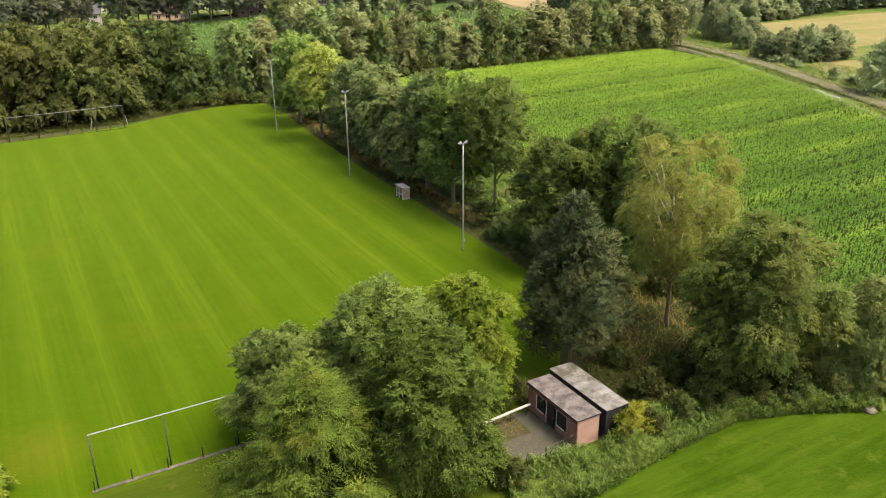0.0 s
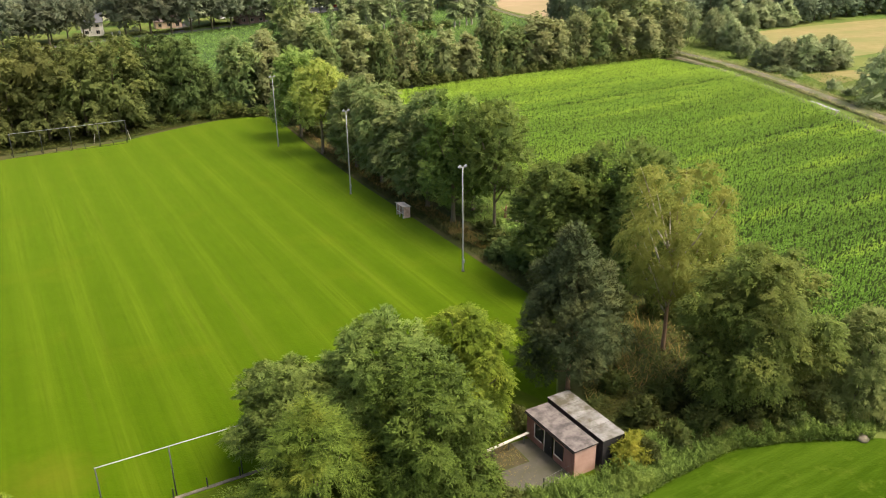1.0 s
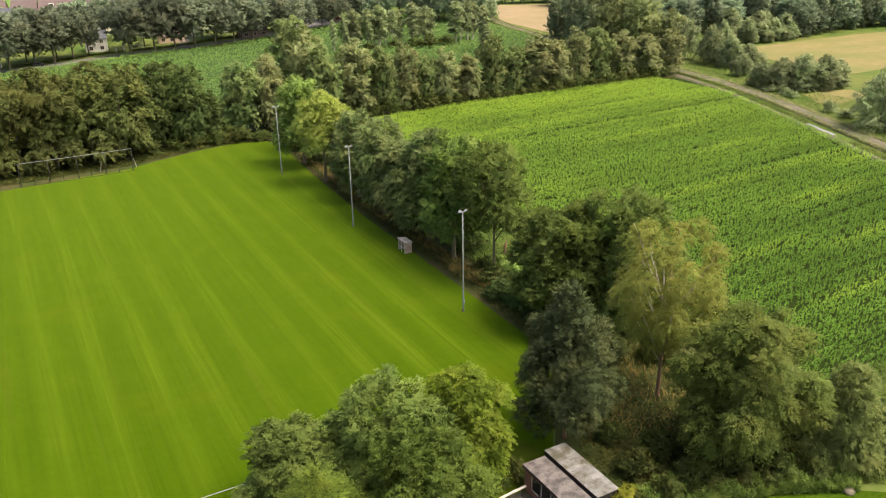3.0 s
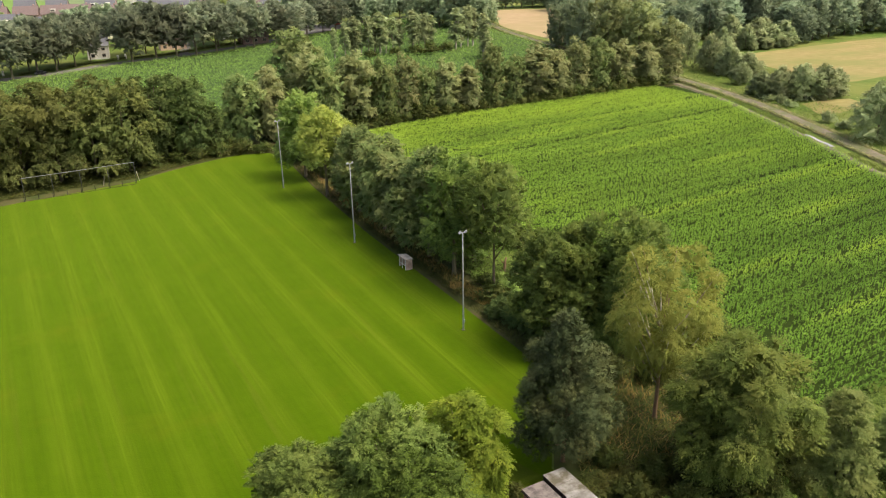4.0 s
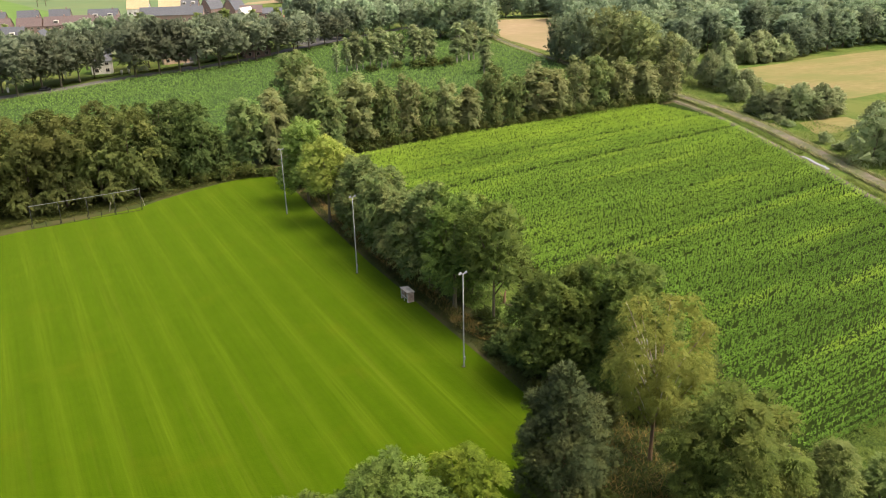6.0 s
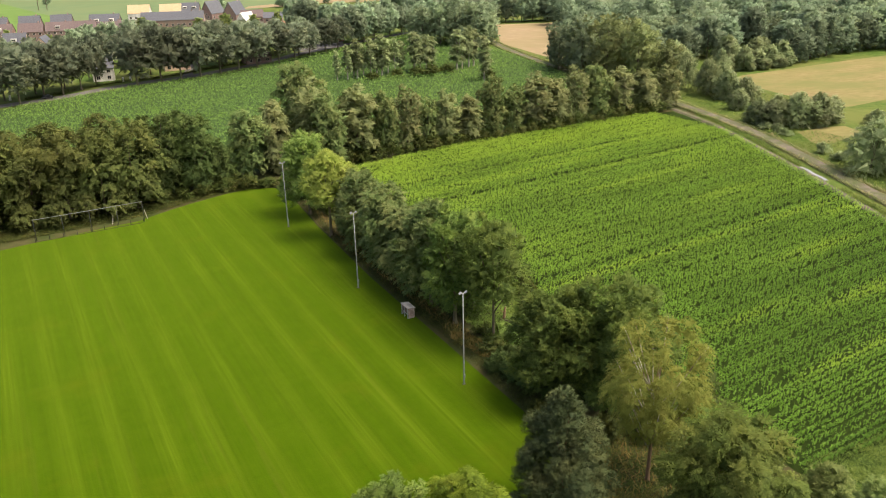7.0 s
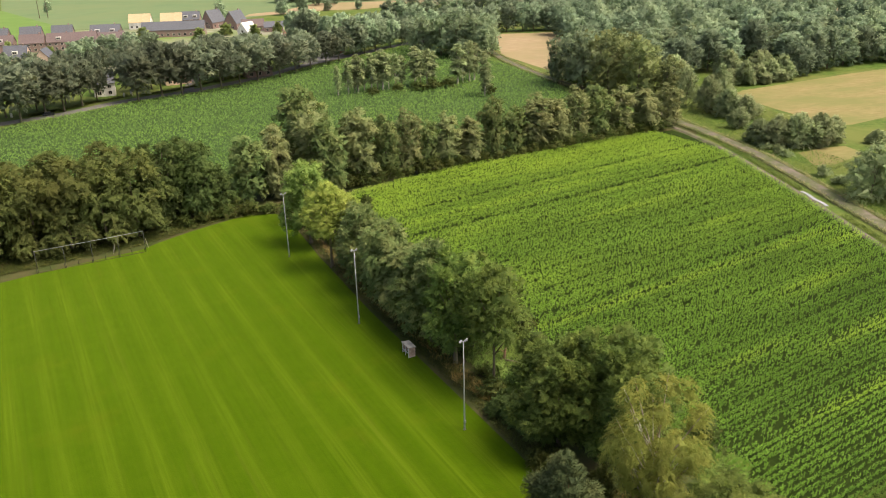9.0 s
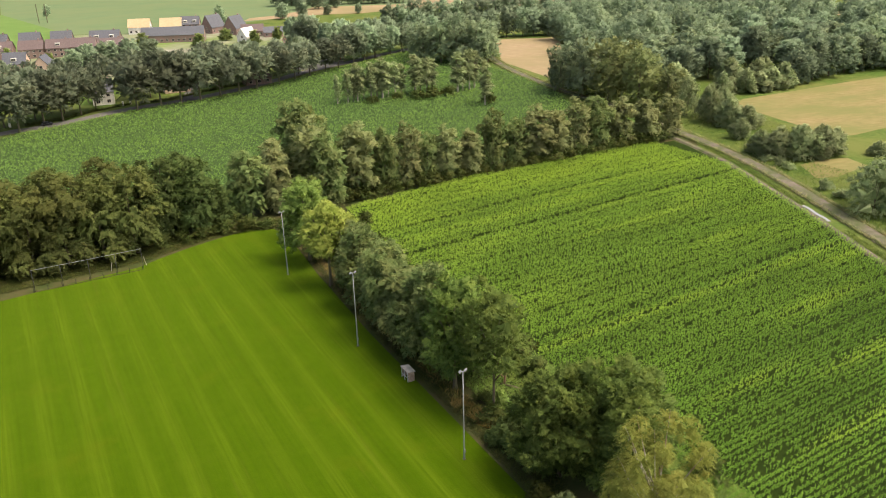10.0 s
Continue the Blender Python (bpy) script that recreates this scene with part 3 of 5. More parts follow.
def build_tree(name, shape, h, w, count, leaf, material, bark, label, slim=0.62, droop=0.1, layered=False, lobes=18, trunk=0.017, limbs=5, group="", stems=1, category="tree", bulk=1.0, core=1.0, upper=None, per=9, spray=3.0, dome=0.0):
    top = thing(name, Matrix(), label, category, group)
    balls = crown_lobes(shape, h, w, lobes, bulk, core)
    for s in range(stems):
        lean = rng.uniform(-0.04, 0.04, 2) * h if stems == 1 else rng.uniform(-0.12, 0.12, 2) * h
        r0 = h * trunk / math.sqrt(stems)
        path = [(lean[0] * f * f, lean[1] * f * f, h * 0.78 * f) for f in (0, 0.03, 0.15, 0.35, 0.6, 0.8, 1)]
        bm = bmesh.new()
        tube(bm, path, [r0 * k for k in (1.5, 1.1, 0.95, 0.8, 0.55, 0.35, 0.12)], 8)
        part("trunk", bm, bark, top, smooth=True)
    order = rng.permutation(len(balls) - 2)[:limbs]
    for k in order:
        x, y, z, r = balls[k]
        start = max(h * 0.12, z * rng.uniform(0.45, 0.65))
        f = start / (h * 0.78)
        a = Vector((lean[0] * f * f, lean[1] * f * f, start))
        b = Vector((x, y, z))
        bm = bmesh.new()
        mid = a.lerp(b, 0.5) + Vector((0, 0, -0.06 * (b - a).length))
        tube(bm, [a, mid, b, b + (b - a) * 0.15], [r0 * 0.5, r0 * 0.36, r0 * 0.2, 0.01], 5)
        part("limb", bm, upper or bark, top, smooth=True)
    link("crown", crown_mesh("crown", material, balls, count, leaf, slim, droop, layered, per, spray, dome), top)
    top["grown"] = [h, w]
    return top


TREES = {}


def plant(key, x, y, h, w, spec, turn=None, z=0.0):
    """The first tree of a key is built, the others are copies of it to their own height and width."""
    turn = rng.uniform(0, 360) if turn is None else turn
    if key not in TREES:
        TREES[key] = build_tree(h=h, w=w, **spec)
        TREES[key].matrix_world = pose(x, y, z, 0, 0, turn)
        return TREES[key]
    h0, w0 = TREES[key]["grown"]
    return copy_thing(TREES[key], pose(x, y, z, 0, 0, turn) @ Matrix.Diagonal((w / w0, w / w0, h / h0, 1)))


def tufts(name, poly, density, height, length, slim, material, label, category, spread=0.5, z=0.0):
    """A patch of standing blades or leafy stalks: one sheet of growth, past counting."""
    p = scatter(poly, density)
    n = len(p)
    lump = np.array([noise.noise((a * 0.35, b * 0.35, 3.0)) for a, b in p])
    lump = lump + 0.6 * np.array([noise.noise((a * 1.3, b * 1.3, 9.0)) for a, b in p])
    tall = height * np.clip(0.62 + 0.75 * lump, 0.2, 1.4) * rng.uniform(0.6, 1.15, n)
    base = np.column_stack([p, z + tall * rng.uniform(0.0, 0.75, n)])
    a = rng.uniform(0, 2 * math.pi, n)
    axis = unit(np.column_stack([np.cos(a) * spread, np.sin(a) * spread, rng.uniform(0.4, 1.0, n)]))
    normal = unit(np.column_stack([-np.cos(a), -np.sin(a), np.full(n, 0.8)]))
    ln = length * rng.uniform(0.6, 1.3, n)
    base[:, 2] = np.maximum(base[:, 2], 0.0)
    ob = link(name, blades_mesh(name, leaves(base, axis, normal, ln, ln * slim, 0.15), material))
    return tagged(ob, label, category, kind="stuff")


# ---- ground and large structure ----
sheet("ground", [(-2600, -900), (2600, -900), (2600, 4000), (-2600, 4000)], 0.0, GROUND, "wide flat green farmland reaching to the horizon", "ground")


def uv_poly(pts):
    return [tuple(at(u, v)[:2]) for u, v in pts]


sheet("playing_field", uv_poly([(-130, -75), (-15, -62), (-8, -45), (-7.5, -30), (3.5, -16), (3.9, 10), (4.2, 40), (5.6, 70), (7.5, 92), (6.0, 101), (0, 103.6), (-6, 102.6), (-15, 100), (-22, 97.2), (-27, 94.6), (-49, 92.6), (-60, 91.0), (-130, 88)]), 0.02, PITCH, "striped mown grass of an empty football training pitch", "lawn")
sheet("rough_end_grass", uv_poly([(-130, -74), (-16, -61), (-9, -45), (-8.2, -33), (-10, -27.2), (-30, -26.9), (-60, -27.1), (-130, -27)]), 0.025, ENDGRASS, "duller rough grass behind the ball-stop fence", "lawn")
FIELD2 = [(7, 46), (11.4, 49.1), (15, 52.2), (19.2, 55.0), (25.0, 58.6), (30.1, 59.6), (38, 60), (60, 57), (90, 50), (90, -40), (-10, -40), (-5, 30)]
sheet("mown_lawn", FIELD2, 0.03, LAWN, "bright green mown lawn beside a nettle hedge", "lawn")
STRIPFLOOR = uv_poly([(3.2, -16), (3.6, 10), (3.9, 40), (5.3, 70), (7.2, 92), (7.7, 99), (20, 99), (20, -25)]) + [(45.5, 77), (45, 63), (38, 62), (28.5, 61.6), (24, 60.8), (19, 57.6), (15.2, 54.6), (12, 56.5)] + uv_poly([(-7.2, -30)])
sheet("wood_strip_floor", STRIPFLOOR, 0.05, SHADEFLOOR, "shaded woodland floor with dry grass under the trees", "ground")
BARESOIL = surface("bare_reddish_soil", (0.105, 0.070, 0.036), (0.150, 0.102, 0.056), 0.8, (0.070, 0.072, 0.026), 0.22, world_space=True, bump=0.7)
sheet("bare_soil_edge", uv_poly([(4.9, 52), (5.6, 70), (7.3, 90), (9.6, 90), (9.2, 66), (6.6, 54)]), 0.056, BARESOIL, "bare reddish soil along the foot of the trees", "ground")
sheet("field_margin_grass", uv_poly([(20, -26), (20, 99), (35, 99), (36, -18)]), 0.07, VERGE, "rough grassy margin between trees and maize", "ground")
sheet("north_wood_floor", uv_poly([(-130, 87.2), (-60, 90.2), (-49, 91.8), (-27, 93.8), (-22, 96.4), (-15, 99.2), (-6, 101.8), (0, 102.8), (5.6, 100.4), (8.5, 99.1), (36, 99.2), (150, 99.2), (150, 122), (-130, 122)]), 0.012, SHADEFLOOR, "leaf-strewn floor under the tree rows, its colour darkened for shade", "ground")
CROP = uv_poly([(26, 104), (23.5, 78), (23.5, 30), (25, 5)]) + [(36.5, 86), (42.0, 75.4), (54.8, 82.8), (96, 106), (94, 130), (91.2, 160), (88.3, 190), (85.2, 214), (82.2, 236), (77.2, 254), (74, 261), (36.3, 240.8), (1.9, 221.5)]
sheet("crop_field_soil", CROP, 0.09, SOIL, "dark soil under a young maize field", "field")
BACKCROP = [(-172, 262), (-158.5, 283), (-143.5, 301), (-133.5, 312), (-124, 323.5), (-114, 332.5), (-104, 340), (-96, 347.5), (-85, 362), (-75.5, 379), (-66, 395), (-55.5, 410), (-43.5, 428), (-30, 449), (-20, 462), (0, 430), (23, 402), (36, 373), (46, 343), (50, 315), (60, 280), (28, 247), (-10, 225), (-35, 210), (-70, 192), (-120, 170)]
sheet("back_field_soil", BACKCROP, 0.05, BACKSOIL, "green field behind the tree row", "field")
sheet("hay_field", [(110, 312), (117, 321), (142, 334), (173, 351), (194, 361), (300, 396), (330, 290), (190, 284), (150, 273), (134, 263.5), (127, 262), (118, 288)], 0.06, STUBBLE, "golden dry hay meadow at the wood's edge", "field")
sheet("hay_corner", [(103.5, 232), (112, 236.5), (120, 238), (122, 230), (109, 219.5), (102.8, 219)], 0.05, STUBBLE, "small golden dry grass corner beside willow bushes", "field")
sheet("straw_field", [(28, 420), (29, 498), (67, 502), (62, 430), (52, 362)], 0.06, STRAW, "pale tan harvested field before dark trees", "field")
sheet("far_pasture", [(-480, 900), (-377, 704), (-259, 567), (-196, 560), (-150, 612), (-124, 640), (-30, 720), (-30, 1100), (-480, 1200)], 0.05, HAZEGREEN, "wide smooth green pasture beyond the village", "field")
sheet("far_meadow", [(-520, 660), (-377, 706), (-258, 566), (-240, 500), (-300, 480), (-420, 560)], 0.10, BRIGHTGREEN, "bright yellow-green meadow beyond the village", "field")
sheet("far_straw_strip", [(-152, 622), (-125, 634), (-104, 652), (-67, 657), (-33, 678), (-28, 690), (-36, 722), (-49, 717), (-113, 712), (-130, 658), (-152, 640)], 0.12, STRAW, "pale straw-coloured strip of harvested land", "field")
sheet("far_straw_field", [(-33, 722), (-25, 672), (40, 683), (90, 640), (150, 650), (120, 740), (-30, 770)], 0.17, STRAW, "pale straw-coloured field far behind the wood", "field")
sheet("far_straw_corner", [(250, 640), (420, 610), (380, 500), (282, 520)], 0.22, STRAW, "pale brown field beyond the wood", "field")
sheet("village_ground", [(-300, 470), (-250, 420), (-200, 380), (-120, 400), (-70, 450), (-60, 500), (-110, 560), (-190, 575), (-260, 560)], 0.04, surface("village_yards", (0.19, 0.19, 0.12), (0.27, 0.25, 0.19), 0.08, (0.13, 0.18, 0.05), 0.03, world_space=True, bump=0), "gardens, yards and building plots between the houses", "ground")

ROAD = curve_line([(-196, 246), (-176, 272), (-162, 290), (-155, 296), (-145.6, 305), (-136.7, 317.6), (-127, 329), (-116, 337.2), (-106.7, 346), (-99, 355.5), (-87.7, 369.5), (-80, 383), (-72, 400), (-62, 415), (-52, 428), (-45.5, 437), (-32, 456), (-18, 473), (-6, 498), (10, 540)])
strip("road", ROAD, 5.8, 0.10, ASPHALT, "worn grey asphalt village road lined with trees", "road")
TRACK = curve_line([(105.4, 110), (101.9, 140), (99.4, 163), (96.6, 187), (95.0, 202), (92.8, 220), (89.4, 238), (84.9, 254), (79.4, 270), (70, 298), (58, 325), (47, 348), (36.5, 377), (27, 410), (22, 440)])
strip("farm_track", TRACK, 3.0, 0.45, SAND, "sandy farm track beside a ditch", "track", 0.9)
strip("field_margin", curve_line([(98, 100), (95, 130), (92.2, 160), (89.5, 190), (86.4, 214), (83.4, 236), (78.4, 255), (75.5, 265)]), 1.3, 0.35, SAND, "pale bare earth margin of the maize field", "track", 0.5)
strip("ditch_water", curve_line([(91.9, 185.4), (91.75, 188), (91.1, 191), (90.9, 194.5), (90.3, 197)], 0.8), 0.8, 0.10, GLINTWATER, "narrow strip of still ditch water", "water")
strip("side_lane", curve_line([(-110, 344), (-113.3, 356), (-114.6, 369), (-121, 395)]), 4.0, 0.11, ASPHALT, "asphalt side lane between gardens", "road")

sheet("parking_bay", [(-75, 407), (-66, 413), (-54, 430), (-56, 442), (-73, 440), (-78, 424)], 0.07, ASPHALT, "grey asphalt parking bay beside the village road", "pavement")

# yard in front of the shed
sheet("yard_paving", [(7.9, 60.35), (11.2, 55.0), (8.4, 53.5), (6.2, 53.3), (4.6, 54.2), (5.3, 55.8), (7.7, 57.1), (6.3, 59.7)], 0.06, PAVING, "mossy grey concrete yard in front of the shed", "pavement")
sheet("dry_bed", [(7.6, 57.05), (6.3, 59.7), (3.6, 58.2), (3.0, 55.6), (5.2, 55.8)], 0.08, DRYBED, "brown dry planting bed beside the yard", "ground")


# ---- posts, nets, huts ----
def lamp_post(m, group):
    top = thing("lamp_post", m, "tall grey steel floodlight mast beside the pitch", "floodlight", group)
    bm = bmesh.new()
    tube(bm, [(0, 0, 0), (0, 0, 0.3), (0, 0, 7), (0, 0, 14.1)], [0.13, 0.12, 0.095, 0.065], 12)
    part("mast", bm, GALVANISED, top, smooth=True)
    part("base_plate", boxed((-0.22, -0.22, 0), (0.22, 0.22, 0.06), 0.02), CONCRETE, top)
    bm = bmesh.new()
    tube(bm, [(-0.62, 0, 14.1), (0.62, 0, 14.1)], [0.05, 0.05], 8)
    part("crossbar", bm, GALVANISED, top)
    for s in (-0.42, 0.42):
        tilt = pose(s, -0.02, 14.22, -38, 0, 90 if s < 0 else 70)
        lamp = part("floodlight", boxed((-0.2, -0.22, -0.08), (0.2, 0.24, 0.10), 0.04, tilt), LAMPWHITE, top, "pale floodlight housing")
        part("lens", boxed((-0.17, 0.245, -0.05), (0.17, 0.26, 0.08), 0.0, tilt), GLASS, lamp)
        bm = bmesh.new()
        tube(bm, [(s, 0, 14.05), (s, -0.05, 14.2)], [0.035, 0.035], 6)
        part("bracket", bm, DARKSTEEL, top)
    part("control_box", boxed((-0.13, -0.26, 1.2), (0.13, -0.12, 1.7), 0.02), GALVANISED, top)
    return top


first = lamp_post(pose(*at(0, 0), 0, 0, TURN), "floodlights along the pitch")
for u, v in ((0.2, 37.1), (-0.15, 73.2)):
    copy_thing(first, pose(*at(u, v), 0, 0, TURN))


def ball_fence(v, u0, bays, high, group, kerb):
    """Ball-stop frame behind a goal: tall posts, a top rail, short posts between and a low strip at the foot."""
    span = 5.4
    top = thing("ball_stop_fence", pose(*at(u0, v), 0, 0, TURN), "tall thin steel ball-stop frame behind the goal end", "fence", group)
    for k in range(bays + 1):
        bm = bmesh.new()
        tube(bm, [(k * span, 0, 0), (k * span, 0.02, high)], [0.06, 0.05], 8)
        part("post", bm, DARKSTEEL, top, smooth=True)
    bm = bmesh.new()
    tube(bm, [(-0.05, 0, high), (bays * span * 0.5, 0, high - 0.05), (bays * span + 0.05, 0, high)], [0.045, 0.045, 0.045], 8)
    part("top_rail", bm, GALVANISED, top, "pale galvanised top rail")
    for k in range(2 * bays + 1):
        part("short_post", boxed((k * span / 2 - 0.32, -0.32, 0), (k * span / 2 - 0.22, -0.22, 1.0), 0.015), BLACKPOST, top, "short black post")
    for k in range(bays * 2):
        a = k * span / 2
        part("kerb", boxed((a - 0.5, -0.52 if kerb else -0.42, 0), (a + span / 2 - 0.52, -0.15, 0.09 if kerb else 0.05), 0.02), CONCRETE if kerb else DRYBED, top)
    return top


ball_fence(93.2, -47.7, 4, 4.75, "ball-stop fences", False)
ball_fence(-26.2, -47.9, 4, 4.8, "ball-stop fences", True)

for u, v, lean in ((-32.5, 95.6, 12), (-25.2, 95.2, -10)):
    post = thing("leaning_pole", pose(*at(u, v), 0, lean, TURN), "short pale pole leaning under the trees", "pole", "leaning poles")
    bm = bmesh.new()
    tube(bm, [(0, 0, 0), (0, 0, 2.2)], [0.045, 0.04], 8)
    part("shaft", bm, PALEPLANK, post)


def dugout(m):
    top = thing("dugout", m, "small weathered team shelter open to the pitch", "shelter")
    part("back_wall", boxed((1.05, -1.3, 0), (1.1, 1.3, 1.9)), DUGOUT, top)
    for y in (-1.3, 1.24):
        bm = bmesh.new()
        pts = [(-0.15, 0), (1.05, 0), (1.05, 1.9), (-0.15, 2.08)]
        a = [bm.verts.new((p[0], y, p[1])) for p in pts]
        b = [bm.verts.new((p[0], y + 0.06, p[1])) for p in pts]
        bm.faces.new(a), bm.faces.new(b)
        for i in range(4):
            bm.faces.new((a[i], a[(i + 1) % 4], b[(i + 1) % 4], b[i]))
        part("side_wall", bm, DUGOUT, top)
    slope = pose(0.45, 0, 2.06, 0, 8, 0)
    part("roof", boxed((-0.9, -1.5, 0), (0.85, 1.5, 0.09), 0.02, slope), PALEPLANK, top, "pale weathered sheet roof")
    for y in (-1.25, 0.0, 1.19):
        part("front_post", boxed((-0.3, y, 0), (-0.22, y + 0.08, 2.1)), WHITEPAINT, top, "white front post")
    part("bench", boxed((0.6, -1.2, 0.4), (1.0, 1.2, 0.46)), PALEPLANK, top)
    for y in (-1.0, 0.95):
        part("bench_leg", boxed((0.7, y, 0), (0.9, y + 0.06, 0.4)), PALEPLANK, top)
    part("front_rail", boxed((-0.29, -1.2, 0.85), (-0.23, 1.2, 0.93)), WHITEPAINT, top)


dugout(pose(-6.2, 118.1, 0, 0, 0, TURN) @ Matrix.Diagonal((0.88, 0.88, 0.88, 1)))


def shed():
    """Local x runs along the playing field's u, y along v; the front looks to minus x."""
    L, D, H = 6.7, 2.25, 2.55
    top = thing("garden_shed", pose(*at(-13.7, -40.6), 0, 0, TURN), "small faded red wooden shed with a flat felt roof", "shed")
    holes = [(1.55, 2.75, 0.65, 2.1), (3.0, 4.15, 0.02, 2.2), (4.4, 5.55, 0.65, 2.1)]
    front = part("front_wall", boxed((0.04, 0.0, 0.0), (0.08, 0.02, H)), BOARDS, top)
    y = 0.02
    while y < L - 0.02:
        w = min(0.20, L - 0.02 - y)
        spans = [(0.0, H)]
        for a, b, lo, hi in holes:
            if y + w > a and y < b:
                spans = [(0.0, lo), (hi, H)]
        for lo, hi in spans:
            if hi - lo > 0.05:
                part("board", boxed((0.0, y + 0.006, lo), (0.045, y + w - 0.006, hi)), BOARDS, front)
        y += w
    part("end_wall", boxed((0.05, 0.0, 0), (D, 0.08, H)), PLASTER, top, "pale pink rendered end wall")
    part("end_wall", boxed((0.05, L - 0.08, 0), (D, L, H)), BOARDS, top)
    part("back_wall", boxed((D - 0.08, 0.085, 0), (D, L - 0.085, H)), BOARDS, top)
    bm = bmesh.new()
    box(bm, (-0.12, -0.12, 0), (D + 0.06, L + 0.1, 0.10), pose(0, 0, H + 0.02, 0, 0.0, 0))
    part("fascia", bm, TARBLACK, top, "dark roof edge")
    part("roof", boxed((-0.14, -0.14, H + 0.12), (D + 0.08, L + 0.12, H + 0.16), 0.01), FELT, top, "blotchy weathered felt roof")
    for a, b, lo, hi in (holes[0], holes[2]):
        win = part("window", boxed((0.05, a + 0.04, lo + 0.04), (0.07, b - 0.04, hi - 0.04)), GLASS, top, "dark window in a cream frame, shaded sides painted black")
        # cream where the frame is lit, black where it is shaded
        for p, q, paint in (((0.0, a, lo), (0.06, a + 0.045, hi), TARBLACK), ((-0.02, b - 0.06, lo), (0.06, b, hi), CREAMPAINT), ((-0.03, a + 0.045, lo - 0.02), (0.06, b - 0.06, lo + 0.05), CREAMPAINT), ((0.0, a + 0.045, hi - 0.045), (0.06, b - 0.06, hi), TARBLACK)):
            part("frame", boxed(p, q), paint, win)
    a, b, lo, hi = holes[1]
    door = part("door", boxed((0.04, a + 0.08, lo), (0.08, b - 0.08, hi - 0.08)), BLACKPOST, top, "dark closed door")
    # door frame: lit jamb cream, shaded jamb and head painted black
    for p, q, paint in (((-0.02, b - 0.08, lo), (0.07, b, hi), CREAMPAINT), ((0.0, a, lo), (0.07, a + 0.08, hi), TARBLACK), ((0.0, a + 0.08, hi - 0.08), (0.07, b - 0.08, hi), TARBLACK)):
        part("frame", boxed(p, q), paint, door)
    part("handle", boxed((0.0, a + 0.14, 0.98), (0.04, a + 0.26, 1.02)), GALVANISED, door)
    part("gutter", boxed((-0.2, -0.1, H - 0.08), (-0.13, L + 0.1, H + 0.01)), TARBLACK, top)


shed()


def storage_unit():
    L, D, H = 7.6, 2.3, 2.8
    top = thing("storage_container", pose(*at(-11.0, -40.9), 0, 0, TURN), "long black storage container with a pale stained roof", "container")
    body = part("body", boxed((0.03, 0.03, 0.05), (D - 0.03, L - 0.03, H - 0.05)), TARBLACK, top)
    for k in range(30):
        y = 0.12 + k * (L - 0.3) / 29
        for x0, x1 in ((0.0, 0.035), (D - 0.035, D)):
            part("rib", boxed((x0, y, 0.12), (x1, y + 0.1, H - 0.1)), TARBLACK, body)
    for x in (0.0, D - 0.12):
        for y in (0.0, L - 0.12):
            part("corner_post", boxed((x - 0.01, y - 0.01, 0), (x + 0.13, y + 0.13, H - 0.02), 0.01), TARBLACK, top)
    part("roof", boxed((-0.05, -0.05, H - 0.02), (D + 0.05, L + 0.05, H + 0.05), 0.015), FELTGREY, top, "pale grey stained roof sheet")
    for k in range(3):
        y = (k + 1) * L / 4
        part("seam", boxed((-0.03, y, H + 0.05), (D + 0.03, y + 0.03, H + 0.062)), FELT, top)


storage_unit()


def barrier():
    """White-topped rail from the shed's corner to the trees."""
    a, b = Vector((7.85, 59.9, 1.0)), Vector((2.6, 56.3, 1.0))
    top = thing("barrier_rail", Matrix.Translation((a.x, a.y, 0)), "pale timber rail on short posts by the shed", "railing")
    way = (b - a).normalized()
    m = Matrix.Translation((0, 0, 1.0)) @ way.to_track_quat("X", "Z").to_matrix().to_4x4()
    part("rail", boxed((0, -0.13, -0.05), ((b - a).length, 0.13, 0.05), 0.02, m), PALEPLANK, top)
    for d in (0.5, 2.2, 4.0, 5.8):
        p = way * d
        part("post", boxed((p.x - 0.05, p.y - 0.05, 0), (p.x + 0.05, p.y + 0.05, 0.94)), DARKSTEEL, top)


barrier()


def wire_fence():
    top = thing("wire_fence", Matrix.Translation((8.4, 53.1, 0)), "thin wire fence on a dark post beside the yard", "fence")
    part("post", boxed((-0.05, -0.05, 0), (0.05, 0.05, 1.5)), DARKSTEEL, top)
    for z in (0.7, 1.42):
        bm = bmesh.new()
        tube(bm, [(0, 0, z), (2.65, 1.85, z + 0.03)], [0.007, 0.007], 5)
        part("wire", bm, GALVANISED, top)
    part("post", boxed((-3.4, 0.2, 0), (-3.3, 0.3, 1.4)), DARKSTEEL, top)


wire_fence()

# pale boulder at the lawn's edge
bm = bmesh.new()
bmesh.ops.create_icosphere(bm, subdivisions=3, radius=0.6)
for vert in bm.verts:
    vert.co *= 1 + 0.22 * noise.noise(vert.co * 1.3)
    vert.co.z = max(vert.co.z * 0.7, -0.15) + 0.15
stone = part("boulder", bm, surface("pale_stone", (0.17, 0.135, 0.10), (0.23, 0.18, 0.14), 1.5, (0.10, 0.10, 0.05), 0.9, bump=0.4), None, smooth=True)
stone.location = (37.0, 59.8, 0.0)
tagged(stone, "pale weathered boulder at the lawn's edge", "rock")


# ---- near trees ----
def spec(name, shape, count, leaf, material, bark, label, **more):
    return dict(name=name, shape=shape, count=count, leaf=leaf, material=material, bark=bark, label=label, **more)


